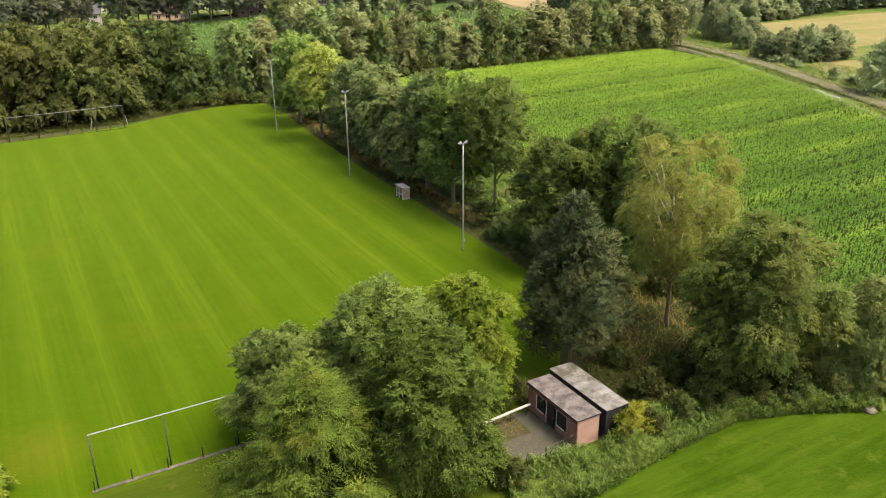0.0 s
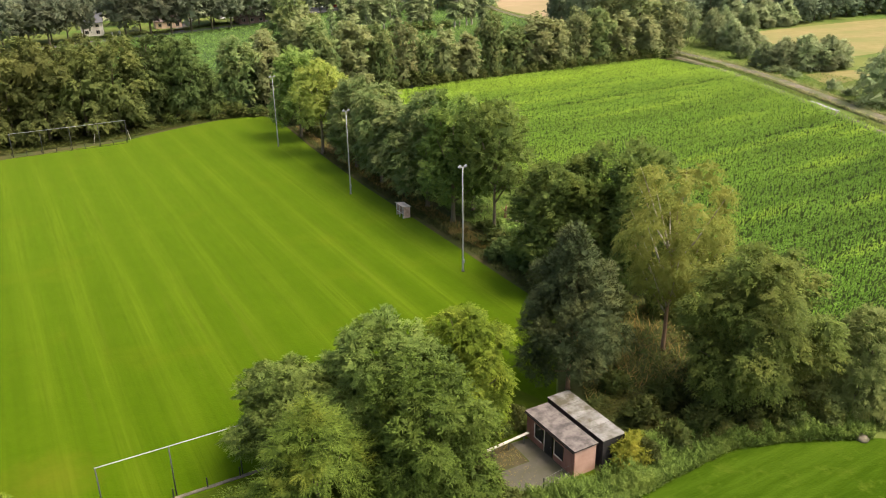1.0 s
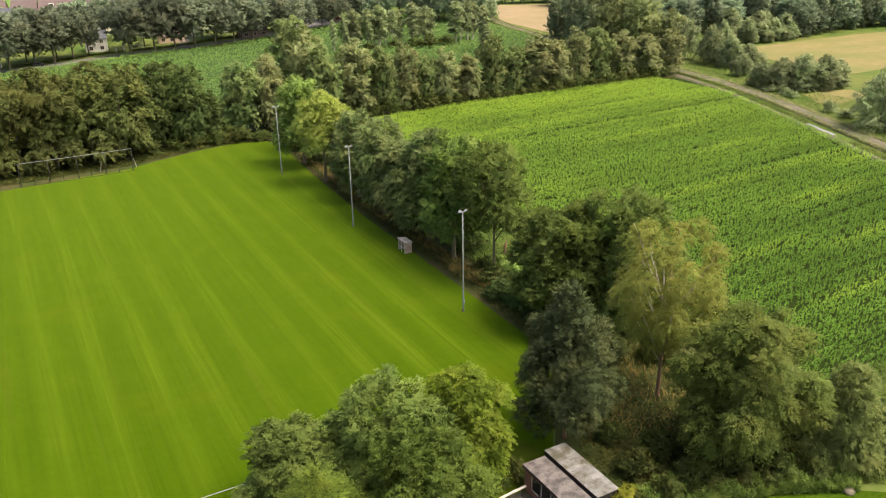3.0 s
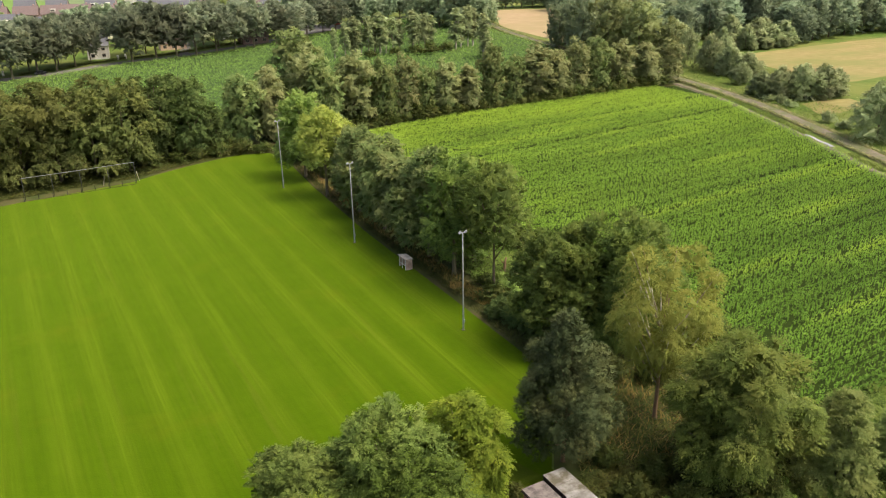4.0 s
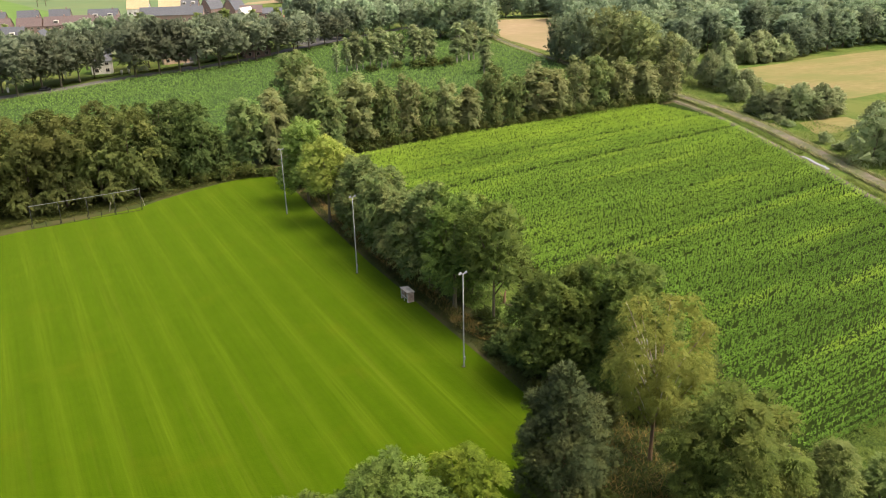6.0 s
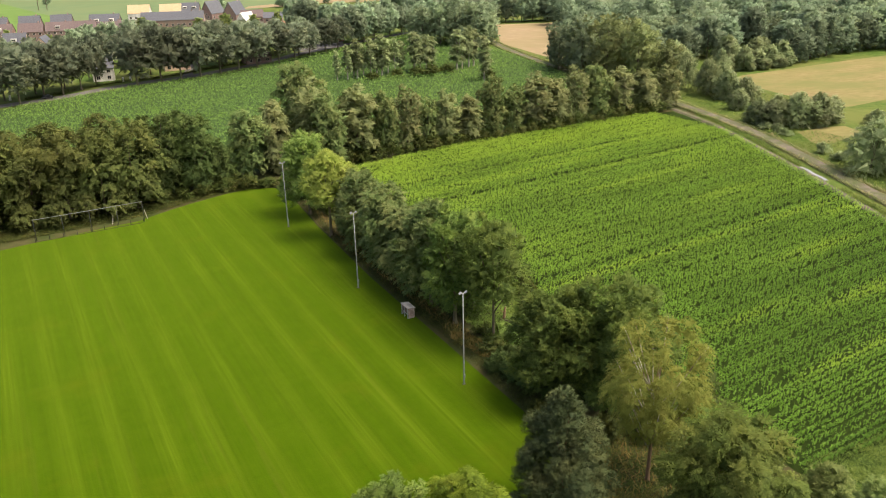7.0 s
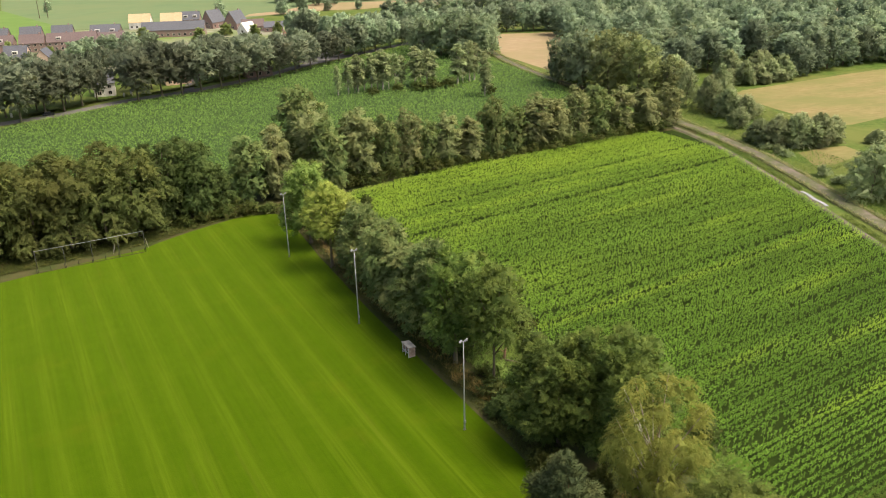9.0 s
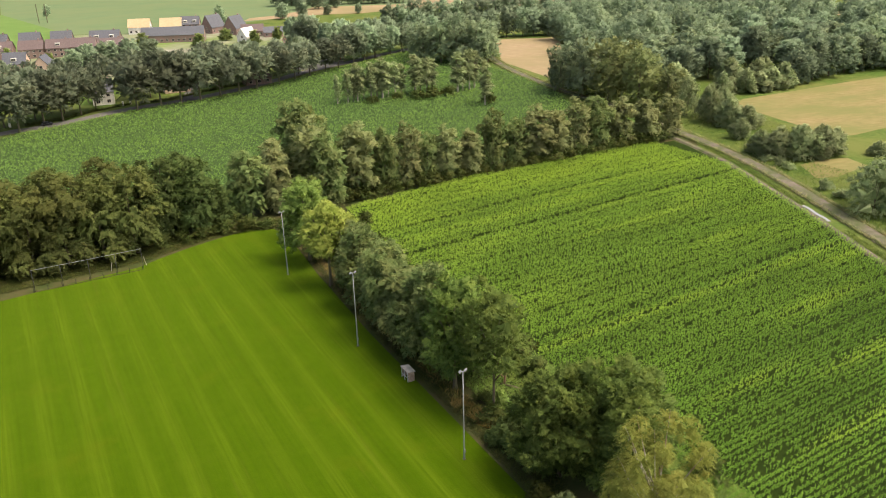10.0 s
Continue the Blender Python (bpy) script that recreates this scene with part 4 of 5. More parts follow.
NEEDLE = spec("conifer_tree", "cone", 60000, 0.24, NEEDLES, REDBARK, "dense dark blue-green conifer behind the shed", slim=0.45, droop=0.0, lobes=64, bulk=0.62, core=0.9, limbs=6, spray=3.6, trunk=0.012)
plant("conifer", 12.5, 68.4, 17.2, 10.8, NEEDLE)
BIRCH = spec("birch_tree", "weeping", 36000, 0.25, LEAF_BIRCH, REDBARK, "tall weeping birch with pale drooping foliage", slim=0.4, droop=0.8, lobes=34, bulk=0.70, core=0.25, per=12, spray=4.0, trunk=0.012, limbs=18, upper=BIRCHBARK)
plant("birch", 23.6, 75.7, 20.3, 13.6, BIRCH)
OAK = spec("oak_tree", "broad", 38000, 0.32, LEAF_OAK, BARK, "large dark green broadleaf tree at the field edge", slim=0.75, bulk=0.8, lobes=34, limbs=7)
plant("oak_a", 22.5, 91.0, 18.8, 14.5, OAK)
plant("oak_b", 15.5, 93.0, 16.3, 14.0, dict(OAK, label="rounded dark broadleaf tree at the field edge"))
HORNBEAM = spec("hornbeam_tree", "broad", 44000, 0.29, LEAF_HORN, BARK, "spreading dull green tree with layered sprays", layered=True, droop=0.2, lobes=42, bulk=0.75, limbs=6, spray=4.0)
plant("hornbeam", 28.3, 64.5, 16.3, 13.6, HORNBEAM)
SALLOW = spec("willow_tree", "dome", 14000, 0.29, LEAF_SALLOW, BARK, "low grey-green willow at the lawn corner", slim=0.5, droop=0.35, lobes=16, limbs=5, stems=3)
plant("sallow", 38.2, 64.2, 10.8, 9.0, SALLOW)
plant("sallow", 44.5, 66.0, 7.5, 8.0, SALLOW)
plant("sallow", 34.0, 70.0, 8.5, 8.0, SALLOW)
LIME = spec("lime_tree", "broad", 42000, 0.27, LEAF_LIME, BARK, "broad leafy green lime tree beside the yard", lobes=46, bulk=0.72, limbs=6, droop=0.3, spray=4.0)
plant("lime", -5.0, 58.8, 12.7, 12.2, dict(LIME, material=LEAF_DULL))
plant("lime", -11.8, 57.0, 9.6, 11.0, LIME)
plant("lime_b", -0.6, 50.4, 13.3, 10.4, dict(LIME, label="full leafy green tree beside the yard"))
MAPLE = spec("maple_tree", "spire", 36000, 0.26, LEAF_MAPLE, BARK, "green tree with pointed spreading leaf sprays", layered=True, lobes=64, bulk=0.50, core=0.95, slim=0.40, droop=0.0, limbs=10, spray=6.5, per=15)
plant("maple", -8.6, 47.8, 12.4, 14.0, MAPLE)
ELM = spec("young_tree", "column", 24000, 0.27, LEAF_YOUNG, BARK, "slender bright yellow-green tree near the shed", layered=True, droop=0.35, lobes=22, limbs=5, spray=4.0)
plant("elm", 2.3, 61.3, 12.7, 8.4, ELM)
plant("near_shrub", -33.5, 49.6, 3.0, 4.0, spec("shrub", "dome", 4000, 0.30, LEAF_YOUNG, BARK, "low bright green shrub on the grass", lobes=9, limbs=3, stems=3, category="shrub"))

# ---- trees between the pitch and the maize ----
ROWS_TREE = spec("strip_tree", "tuft", 13000, 0.35, LEAF_OAK, BARK, "tall broadleaf tree on a bare trunk beside the pitch", lobes=20, limbs=7, trunk=0.012, group="trees beside the pitch")
plant("strip_a", 7.6, 108.3, 20.0, 13.0, ROWS_TREE)
BUSHY = spec("strip_tree", "strip", 15000, 0.40, LEAF_OAK, BARK, "dense dark green broadleaf tree beside the pitch", slim=0.75, bulk=0.85, lobes=32, limbs=4, group="trees beside the pitch")
plant("strip_b", 1.8, 115.2, 19.6, 11.5, BUSHY)
plant("strip_c", -2.2, 122.4, 18.8, 11.0, dict(BUSHY, material=LEAF_STRIP))
plant("strip_b", 5.0, 119.5, 17.0, 10.0, BUSHY)
plant("strip_d", -6.4, 128.0, 15.6, 10.5, dict(BUSHY, material=LEAF_STRIP, droop=0.4, layered=True, label="drooping olive-green tree beside the pitch"))
plant("strip_d", -10.4, 135.0, 17.6, 10.8, BUSHY)
plant("strip_c", -15.8, 144.5, 17.0, 10.0, BUSHY)
plant("ash", -23.4, 154.5, 18.6, 11.5, spec("ash_tree", "tuft", 13000, 0.35, LEAF_ASH, BARK, "pale yellowish thinning ash tree beside the pitch", lobes=18, limbs=9, group="trees beside the pitch"))
plant("strip_e", -29.9, 168.0, 18.6, 12.5, dict(BUSHY, material=LEAF_FRESH, label="light green broadleaf tree at the pitch corner"))
plant("strip_c", -18.0, 153.0, 14.5, 9.0, BUSHY)
plant("strip_b", -32.0, 180.5, 15.5, 9.0, BUSHY)

# ---- tree row at the far goal ----
ROW = spec("row_tree", "hedgerow", 10000, 0.57, LEAF_OLIVE, BARK, "dense olive-green tree in a tall row behind the goal", lobes=34, bulk=0.75, limbs=4, droop=0.5, slim=0.8, spray=3.0, dome=0.4, group="tall tree row behind the goal")
FARROW = [(-118, 155.5, 22, 14), (-108, 160.5, 22, 14), (-98.4, 165.9, 22.0, 14), (-92.0, 169.3, 21.0, 13.5), (-86.0, 172.6, 21.0, 14), (-79.5, 176.2, 19.8, 13), (-73.5, 179.8, 20.6, 13.2)]
for k, (x, y, h, w) in enumerate(FARROW):
    plant("row_" + "abc"[k % 3], x + 2.9, y - 5.1, h + 0.4, w * 1.1, ROW)
for k, (x, y, h, w) in enumerate([(-67.6, 182.6, 20.5, 11), (-60.2, 187.0, 18.6, 12.3), (-64.0, 191.5, 19.0, 11), (-56.0, 190.0, 12.0, 8)]):
    plant("dark_row_" + "ab"[k % 2], x, y, h, w, dict(ROW, material=LEAF_DEEP, label="dense dark green tree in a tall row behind the goal"))
for x, y, h, w in [(-103, 171, 21, 13), (-90, 178, 20, 13), (-81, 184, 20.5, 12), (-113, 166, 20, 13)]:
    plant("row_b", x, y, h, w, ROW)

plant("left_lime", -104.5, 163.0, 13.0, 10.0, dict(ROW, material=LEAF_LIME, label="bright green young tree at the pitch corner"))
plant("left_lime", -108.5, 158.0, 10.0, 9.0, ROW)

# ---- hedgerow behind the maize ----
ALDER = spec("alder_tree", "column", 6400, 0.60, LEAF_ALDER, BARK, "slim olive-green alder in the field hedgerow", lobes=22, limbs=4, slim=0.8, droop=0.35, spray=2.6, dome=0.8, group="hedgerow behind the maize")
ALDER_LOOKS = {"a": {}, "b": dict(material=LEAF_STRIP, label="dull green bushy alder in the field hedgerow"), "c": dict(droop=0.2), "d": dict(droop=0.6, label="pale olive alder with hanging sprays in the hedgerow")}
HEDGE = [(-49.3, 197.3, 17.4, 11.4), (-43.0, 200.5, 17, 9.0), (-35.2, 207.5, 22.5, 13.3), (-31.0, 204.0, 20.0, 12.0), (-23.6, 211.9, 20.5, 11.2), (-16.5, 216.0, 17.8, 8.5), (-10.4, 219.4, 18.3, 9.4), (-5.0, 223.5, 14.0, 8.0), (0.5, 225.6, 15.8, 9.2), (7.0, 229.3, 13.6, 9.2), (13.7, 233.1, 18.2, 9.1), (20.5, 237.2, 14.5, 8.5), (27.6, 241.1, 17.3, 13.4), (34.5, 245.5, 15.0, 9.0), (40.2, 248.2, 17.6, 10.4), (47.4, 252.3, 17.4, 10.2), (55.2, 256.8, 15.9, 10.2), (64.6, 262.1, 14.2, 10.5), (73.6, 266.5, 14.2, 10.6), (-39.5, 219, 25.5, 15), (-25, 219, 18, 11), (-45, 207, 18, 10)]
for k, (x, y, h, w) in enumerate(HEDGE):
    kind = "abcd"[k * 3 % 4] if k % 5 else "b"
    plant("alder_" + kind, x, y, h, w * 0.98, dict(ALDER, **ALDER_LOOKS[kind]))

SHRUB = spec("shrub", "dome", 340, 0.74, LEAF_SHRUB, BARK, "dense green shrub at the foot of the trees", lobes=10, limbs=2, stems=3, group="undergrowth shrubs", category="shrub")
low = []
for u in np.arange(30, 143, 4.2):
    low.append((u, 109.2 + rng.uniform(-0.6, 0.9), rng.uniform(2.6, 4.6), rng.uniform(4.5, 6.5)))
for u in np.arange(-100, 2, 5.0):
    if not -50 < u < -22:
        low.append((u, 104.5 + rng.uniform(-0.6, 1.2), rng.uniform(1.8, 3.4), rng.uniform(4, 6)))
for u in np.arange(-52, -20, 4.5):
    low.append((u, 105.0 + rng.uniform(-0.5, 1), rng.uniform(2.5, 5.0), rng.uniform(4, 6)))
for v in np.arange(-8, 92, 4.6):
    if not 14 < v < 27:
        low.append((8.4 + v * 0.02 + rng.uniform(-0.8, 1.6), v, rng.uniform(1.2, 3.2), rng.uniform(3, 5)))
for v in np.arange(-20, 100, 6.5):
    low.append((22 + rng.uniform(-4, 4), v, rng.uniform(2, 4.0), rng.uniform(4, 6)))
for u in np.arange(-102, 0, 4.0):
    low.append((u, 110 + rng.uniform(-1, 1), rng.uniform(3.5, 5.5), rng.uniform(5, 7)))
low += [(5, 102.5, 2.4, 4.5), (9, 99.5, 2.2, 4.0), (9.5, 94, 2.0, 3.5), (12, 103, 3.0, 5.0), (1, 105, 3.2, 5.0), (16, 104, 3.2, 5.5)]
for k, (u, v, h, w) in enumerate(low):
    plant("shrub_" + "ab"[k % 2], *at(u, v)[:2], h, w, SHRUB)
for x, y, h, w in [(18.5, 62.5, 2.6, 4.5), (21.5, 65.5, 2.4, 4.5), (23.5, 61.0, 3.0, 4.5), (17.0, 67.5, 2.2, 3.5), (26.5, 70.5, 2.4, 4.0), (31, 62.2, 2.6, 4.5), (12.2, 88.5, 2.6, 4.0), (13.4, 84.0, 2.2, 3.4), (20.0, 83.5, 3.4, 5.0), (25.5, 84.0, 3.2, 5.0), (30.5, 77.5, 3.5, 5.5), (17.3, 79.5, 2.4, 3.6), (36.5, 76.5, 3.6, 5.5), (16.5, 72.8, 2.8, 4.0), (6.9, 62.4, 2.0, 2.8), (5.2, 61.0, 1.8, 2.6), (4.2, 52.0, 2.4, 3.4), (3.4, 54.2, 1.8, 2.6), (5.6, 50.6, 2.2, 3.2), (27.0, 61.6, 2.8, 4.0), (20.2, 58.6, 2.6, 3.6), (34.5, 61.8, 2.4, 4.0), (17.6, 57.0, 2.0, 2.8)]:
    plant("undergrowth_" + "ab"[int(x) % 2], x, y, h, w, dict(SHRUB, count=1700, leaf=0.34))
for x, y, h, w in [(7.9, 100.6, 2.8, 3.8), (10.2, 98.0, 3.0, 4.2), (9.6, 103.0, 2.6, 3.6), (11.6, 95.4, 2.4, 3.4)]:
    plant("edge_shrub", x, y, h, w, dict(SHRUB, count=2600, leaf=0.3, material=LEAF_DEEP, label="dull blue-green shrub at the pitch edge"))
plant("gold", 15.6, 56.6, 2.9, 3.6, spec("golden_shrub", "dome", 2600, 0.28, LEAF_GOLD, BARK, "golden-yellow shrub at the container's end", lobes=9, limbs=3, stems=3, category="shrub"))
plant("gold", 16.9, 58.2, 2.2, 2.6, {})
for x, y, h, w in [(8.6, 110.6, 2.2, 3.4), (10.4, 108.6, 1.8, 2.6)]:
    plant("bright_shrub", x, y, h, w, dict(SHRUB, count=1500, leaf=0.3, material=LEAF_FRESH, label="bright yellow-green shrub beside a bare trunk"))

# ---- willows along the track, bushes before the hay field ----
WILLOW = spec("willow_bush", "dome", 4300, 0.52, LEAF_WILLOW, BARK, "rounded grey-green willow bush beside the track", slim=0.65, droop=0.15, lobes=18, limbs=4, stems=4, dome=0.7, group="willow bushes along the track", category="bush")
for k, (x, y, h, w) in enumerate([(96.0, 243.5, 7.5, 9), (99.5, 239.5, 9.5, 11), (106.0, 238.5, 10.5, 13), (112.8, 239.8, 9.5, 12), (118.0, 243.0, 8.0, 9), (104.6, 190.5, 14.6, 16.5), (112, 194, 12, 12), (96.0, 262, 7, 8), (92.5, 285, 13.2, 11), (97, 277, 10.2, 10), (102, 274, 8.5, 10), (88, 296, 14.5, 11), (99, 290, 11, 11), (106, 178, 4.5, 6), (130, 240, 4.5, 7)]):
    plant("tall_willow" if h > 14 else "willow_" + "abc"[k % 3], x, y, h, w, dict(WILLOW, count=8000, leaf=0.36, spray=4.0, droop=0.4, lobes=30, bulk=0.8, label="tall dense grey-green willow beside the track") if h > 14 else WILLOW)

for k, (x, y) in enumerate([(95.5, 236), (98.5, 228), (97.0, 231), (100.8, 209), (102, 202)]):
    plant("verge_shrub", x, y, rng.uniform(1.1, 2.2), rng.uniform(2.2, 4.0), dict(SHRUB, material=LEAF_WILLOW, label="low grey-green bush on the track verge", group="verge bushes"))

# ---- trees in and behind the back field ----
FARBIRCH = spec("birch_tree", "slender", 2400, 0.5, LEAF_PALE, BIRCHBARK, "slender pale birch in the back field", droop=0.6, slim=0.7, lobes=14, limbs=3, dome=0.6, group="birches in the back field")
for k, (x, y, h, w) in enumerate([(-44.0, 327.0, 11.5, 4.6), (-40.0, 329.0, 13.8, 7.9), (-36.3, 331.6, 15.0, 7.5), (-31.0, 334.0, 15.6, 9.5), (-26.5, 336.4, 15.9, 9.3), (-21.4, 340.0, 14.5, 8.5), (-13.3, 343.8, 15.8, 9.6), (-8.3, 346.0, 15.2, 9.0), (4.7, 346.2, 16.1, 9.8), (9.9, 351.6, 17.5, 10.4), (15.2, 321.0, 16.5, 8.0)]):
    plant("far_birch_" + "ab"[k % 2], x, y, h * 1.06, w * 0.66, FARBIRCH)
    if 0 < k < 10:
        plant("far_birch_" + "ba"[k % 2], x + 2.2, y + 3.4, h * 0.92, w * 0.55, FARBIRCH)
for x, y, h, w in [(-6, 336, 4.5, 8), (-12, 334, 4, 7), (1, 340, 4, 7), (-20, 333, 3.5, 6), (-30, 328, 3, 6), (16.5, 322, 5, 6)]:
    plant("shrub_a", x, y, h, w, SHRUB)
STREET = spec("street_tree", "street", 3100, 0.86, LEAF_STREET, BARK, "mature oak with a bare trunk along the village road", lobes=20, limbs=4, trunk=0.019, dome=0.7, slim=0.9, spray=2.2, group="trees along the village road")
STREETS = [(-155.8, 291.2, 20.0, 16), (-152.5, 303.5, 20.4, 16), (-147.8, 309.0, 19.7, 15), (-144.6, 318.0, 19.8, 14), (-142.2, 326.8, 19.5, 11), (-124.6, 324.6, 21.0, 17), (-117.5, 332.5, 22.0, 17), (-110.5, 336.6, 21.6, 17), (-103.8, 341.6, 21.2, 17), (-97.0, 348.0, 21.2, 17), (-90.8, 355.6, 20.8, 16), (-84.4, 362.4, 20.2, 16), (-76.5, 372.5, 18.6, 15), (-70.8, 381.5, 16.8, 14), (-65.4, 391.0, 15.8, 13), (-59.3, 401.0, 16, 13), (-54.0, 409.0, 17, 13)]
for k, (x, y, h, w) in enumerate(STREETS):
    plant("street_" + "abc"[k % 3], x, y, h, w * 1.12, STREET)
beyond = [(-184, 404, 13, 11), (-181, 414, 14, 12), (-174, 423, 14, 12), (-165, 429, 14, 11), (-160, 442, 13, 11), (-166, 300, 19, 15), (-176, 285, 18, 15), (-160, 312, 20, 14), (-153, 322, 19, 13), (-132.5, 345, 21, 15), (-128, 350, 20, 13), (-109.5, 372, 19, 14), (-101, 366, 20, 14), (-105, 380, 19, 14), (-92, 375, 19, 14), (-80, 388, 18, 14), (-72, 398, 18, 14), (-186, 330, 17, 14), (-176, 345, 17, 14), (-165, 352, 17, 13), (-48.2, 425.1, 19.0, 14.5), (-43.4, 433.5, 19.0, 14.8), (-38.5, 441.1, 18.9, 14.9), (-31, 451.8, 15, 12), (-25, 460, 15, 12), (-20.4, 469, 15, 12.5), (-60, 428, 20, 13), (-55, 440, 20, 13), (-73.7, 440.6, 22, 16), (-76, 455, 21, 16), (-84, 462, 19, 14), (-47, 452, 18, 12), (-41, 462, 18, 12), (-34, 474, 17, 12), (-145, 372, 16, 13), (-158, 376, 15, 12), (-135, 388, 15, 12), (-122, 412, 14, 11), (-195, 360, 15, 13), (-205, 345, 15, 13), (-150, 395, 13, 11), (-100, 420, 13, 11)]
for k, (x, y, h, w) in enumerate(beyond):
    # trees farther off take the paler leaves that carry haze as colour
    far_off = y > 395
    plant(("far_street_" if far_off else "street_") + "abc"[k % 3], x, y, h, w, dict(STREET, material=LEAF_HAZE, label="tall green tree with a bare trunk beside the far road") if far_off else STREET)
for k, (x, y) in enumerate([(-226, 437), (-214, 441), (-241, 451), (-257, 447), (-198, 446), (-186, 452), (-171, 456), (-179, 470), (-150, 501), (-139, 521), (-117, 503), (-106, 519), (-164, 545), (-196, 547), (-188, 510), (-233, 476)]):
    plant("garden_" + "ab"[k % 2], x, y, rng.uniform(5, 8.5), rng.uniform(5, 8), dict(STREET, shape="dome", count=900, leaf=0.9, material=LEAF_SALLOW, label="leafy garden tree between the village houses", group="garden trees"))
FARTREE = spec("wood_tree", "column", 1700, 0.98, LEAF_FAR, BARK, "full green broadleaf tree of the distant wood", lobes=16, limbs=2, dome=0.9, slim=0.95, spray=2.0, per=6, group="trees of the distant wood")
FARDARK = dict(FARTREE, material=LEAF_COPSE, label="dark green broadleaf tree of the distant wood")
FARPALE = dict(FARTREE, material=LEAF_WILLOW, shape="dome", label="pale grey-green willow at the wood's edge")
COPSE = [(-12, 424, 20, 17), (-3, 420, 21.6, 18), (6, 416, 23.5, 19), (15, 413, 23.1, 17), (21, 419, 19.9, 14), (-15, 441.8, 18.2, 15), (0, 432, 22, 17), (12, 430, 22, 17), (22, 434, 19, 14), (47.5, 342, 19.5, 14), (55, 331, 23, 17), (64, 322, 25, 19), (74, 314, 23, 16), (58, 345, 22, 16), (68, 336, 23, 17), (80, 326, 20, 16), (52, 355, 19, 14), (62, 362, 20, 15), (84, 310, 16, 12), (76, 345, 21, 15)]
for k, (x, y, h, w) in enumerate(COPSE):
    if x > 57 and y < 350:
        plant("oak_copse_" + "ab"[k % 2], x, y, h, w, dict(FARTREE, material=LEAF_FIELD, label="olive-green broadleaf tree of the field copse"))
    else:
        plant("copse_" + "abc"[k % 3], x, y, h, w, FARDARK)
for k, (x, y) in enumerate([(128, 335), (134.5, 339), (141, 344), (150, 350), (159, 357), (169, 364), (179, 371), (190, 377), (202, 382), (215, 387), (228, 392)]):
    if k < 3:
        plant("pale_a", x, y, 7.5 + k, 9.5, FARPALE)
    else:
        plant("wood_" + "abcd"[k % 4], x, y, 15 + k % 3 * 2.5, 13 + k % 2 * 2, FARTREE)
WOOD = [(90, 310), (102, 328), (141, 350), (192, 372), (300, 396), (420, 420), (330, 520), (250, 560), (230, 660), (130, 640), (70, 560), (66, 505), (66, 430), (62, 380), (88, 340)]
taken = []
for x, y in scatter(WOOD, 0.03):
    if all((x - a) ** 2 + (y - b) ** 2 > 12.5 ** 2 for a, b in taken):
        taken.append((x, y))
taken.sort(key=lambda p: p[1] - 0.3 * p[0])
for k, (x, y) in enumerate(taken[:100]):
    kind = "copse_" + "abc"[k % 3] if rng.uniform() < 0.45 else "wood_" + "abcd"[k % 4]
    h, w = rng.uniform(13, 20), rng.uniform(14, 20)
    if y < 352 + (x - 90) * 0.35 and x < 150:
        kind, h, w = "pale_" + "ab"[k % 2], rng.uniform(8, 13), rng.uniform(10, 14)
    plant(kind, x, y, h, w, FARPALE if kind[0] == "p" else FARTREE)


def canopy(name, places, label):
    """The deep part of a wood, whose trees nobody could count: crowns and trunks in one growth."""
    kinds = [crown_blades(crown_lobes("broad", 16, 17, 14), 1000, 1.1, 0.95, 0.2, False, 7, 2.2, 0.8) for _ in range(3)]
    out, face, tone = [], [], []
    for k, (x, y) in enumerate(places):
        a, s = rng.uniform(0, 6.28), rng.uniform(0.85, 1.2)
        spin = np.array([[math.cos(a), math.sin(a), 0], [-math.sin(a), math.cos(a), 0], [0, 0, 1]])
        out.append(kinds[k % 3][0] @ spin * s + np.array([x, y, 0]))
        face.append(kinds[k % 3][1] @ spin)
        tone.append(kinds[k % 3][2] * 0.35 + rng.uniform(0, 0.65))
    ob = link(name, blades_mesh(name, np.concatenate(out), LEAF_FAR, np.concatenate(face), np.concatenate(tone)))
    return tagged(ob, label, "woodland", kind="stuff")


canopy("distant_wood", taken[100:], "unbroken green canopy of a distant wood")
for k in range(9):
    f = k / 21
    x, y = 108 + 92 * f + rng.uniform(-2, 2), 325 + 40 * f + rng.uniform(0, 5)
    plant("willow_" + "abc"[k % 3], x, y, rng.uniform(5, 10), rng.uniform(7, 10), WILLOW)
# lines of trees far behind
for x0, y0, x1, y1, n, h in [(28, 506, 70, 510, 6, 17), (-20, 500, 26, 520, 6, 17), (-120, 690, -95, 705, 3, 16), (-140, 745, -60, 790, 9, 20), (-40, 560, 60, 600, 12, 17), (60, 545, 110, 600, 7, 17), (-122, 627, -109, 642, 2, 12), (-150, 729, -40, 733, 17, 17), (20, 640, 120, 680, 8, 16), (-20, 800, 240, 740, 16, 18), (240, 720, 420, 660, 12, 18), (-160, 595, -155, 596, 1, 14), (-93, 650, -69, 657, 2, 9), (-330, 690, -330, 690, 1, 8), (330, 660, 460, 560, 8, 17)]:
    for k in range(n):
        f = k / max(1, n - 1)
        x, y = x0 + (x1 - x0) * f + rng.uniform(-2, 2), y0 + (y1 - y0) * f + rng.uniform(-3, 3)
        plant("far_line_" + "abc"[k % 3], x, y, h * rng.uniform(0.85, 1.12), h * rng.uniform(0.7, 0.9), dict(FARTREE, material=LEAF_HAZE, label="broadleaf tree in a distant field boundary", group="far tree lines"))

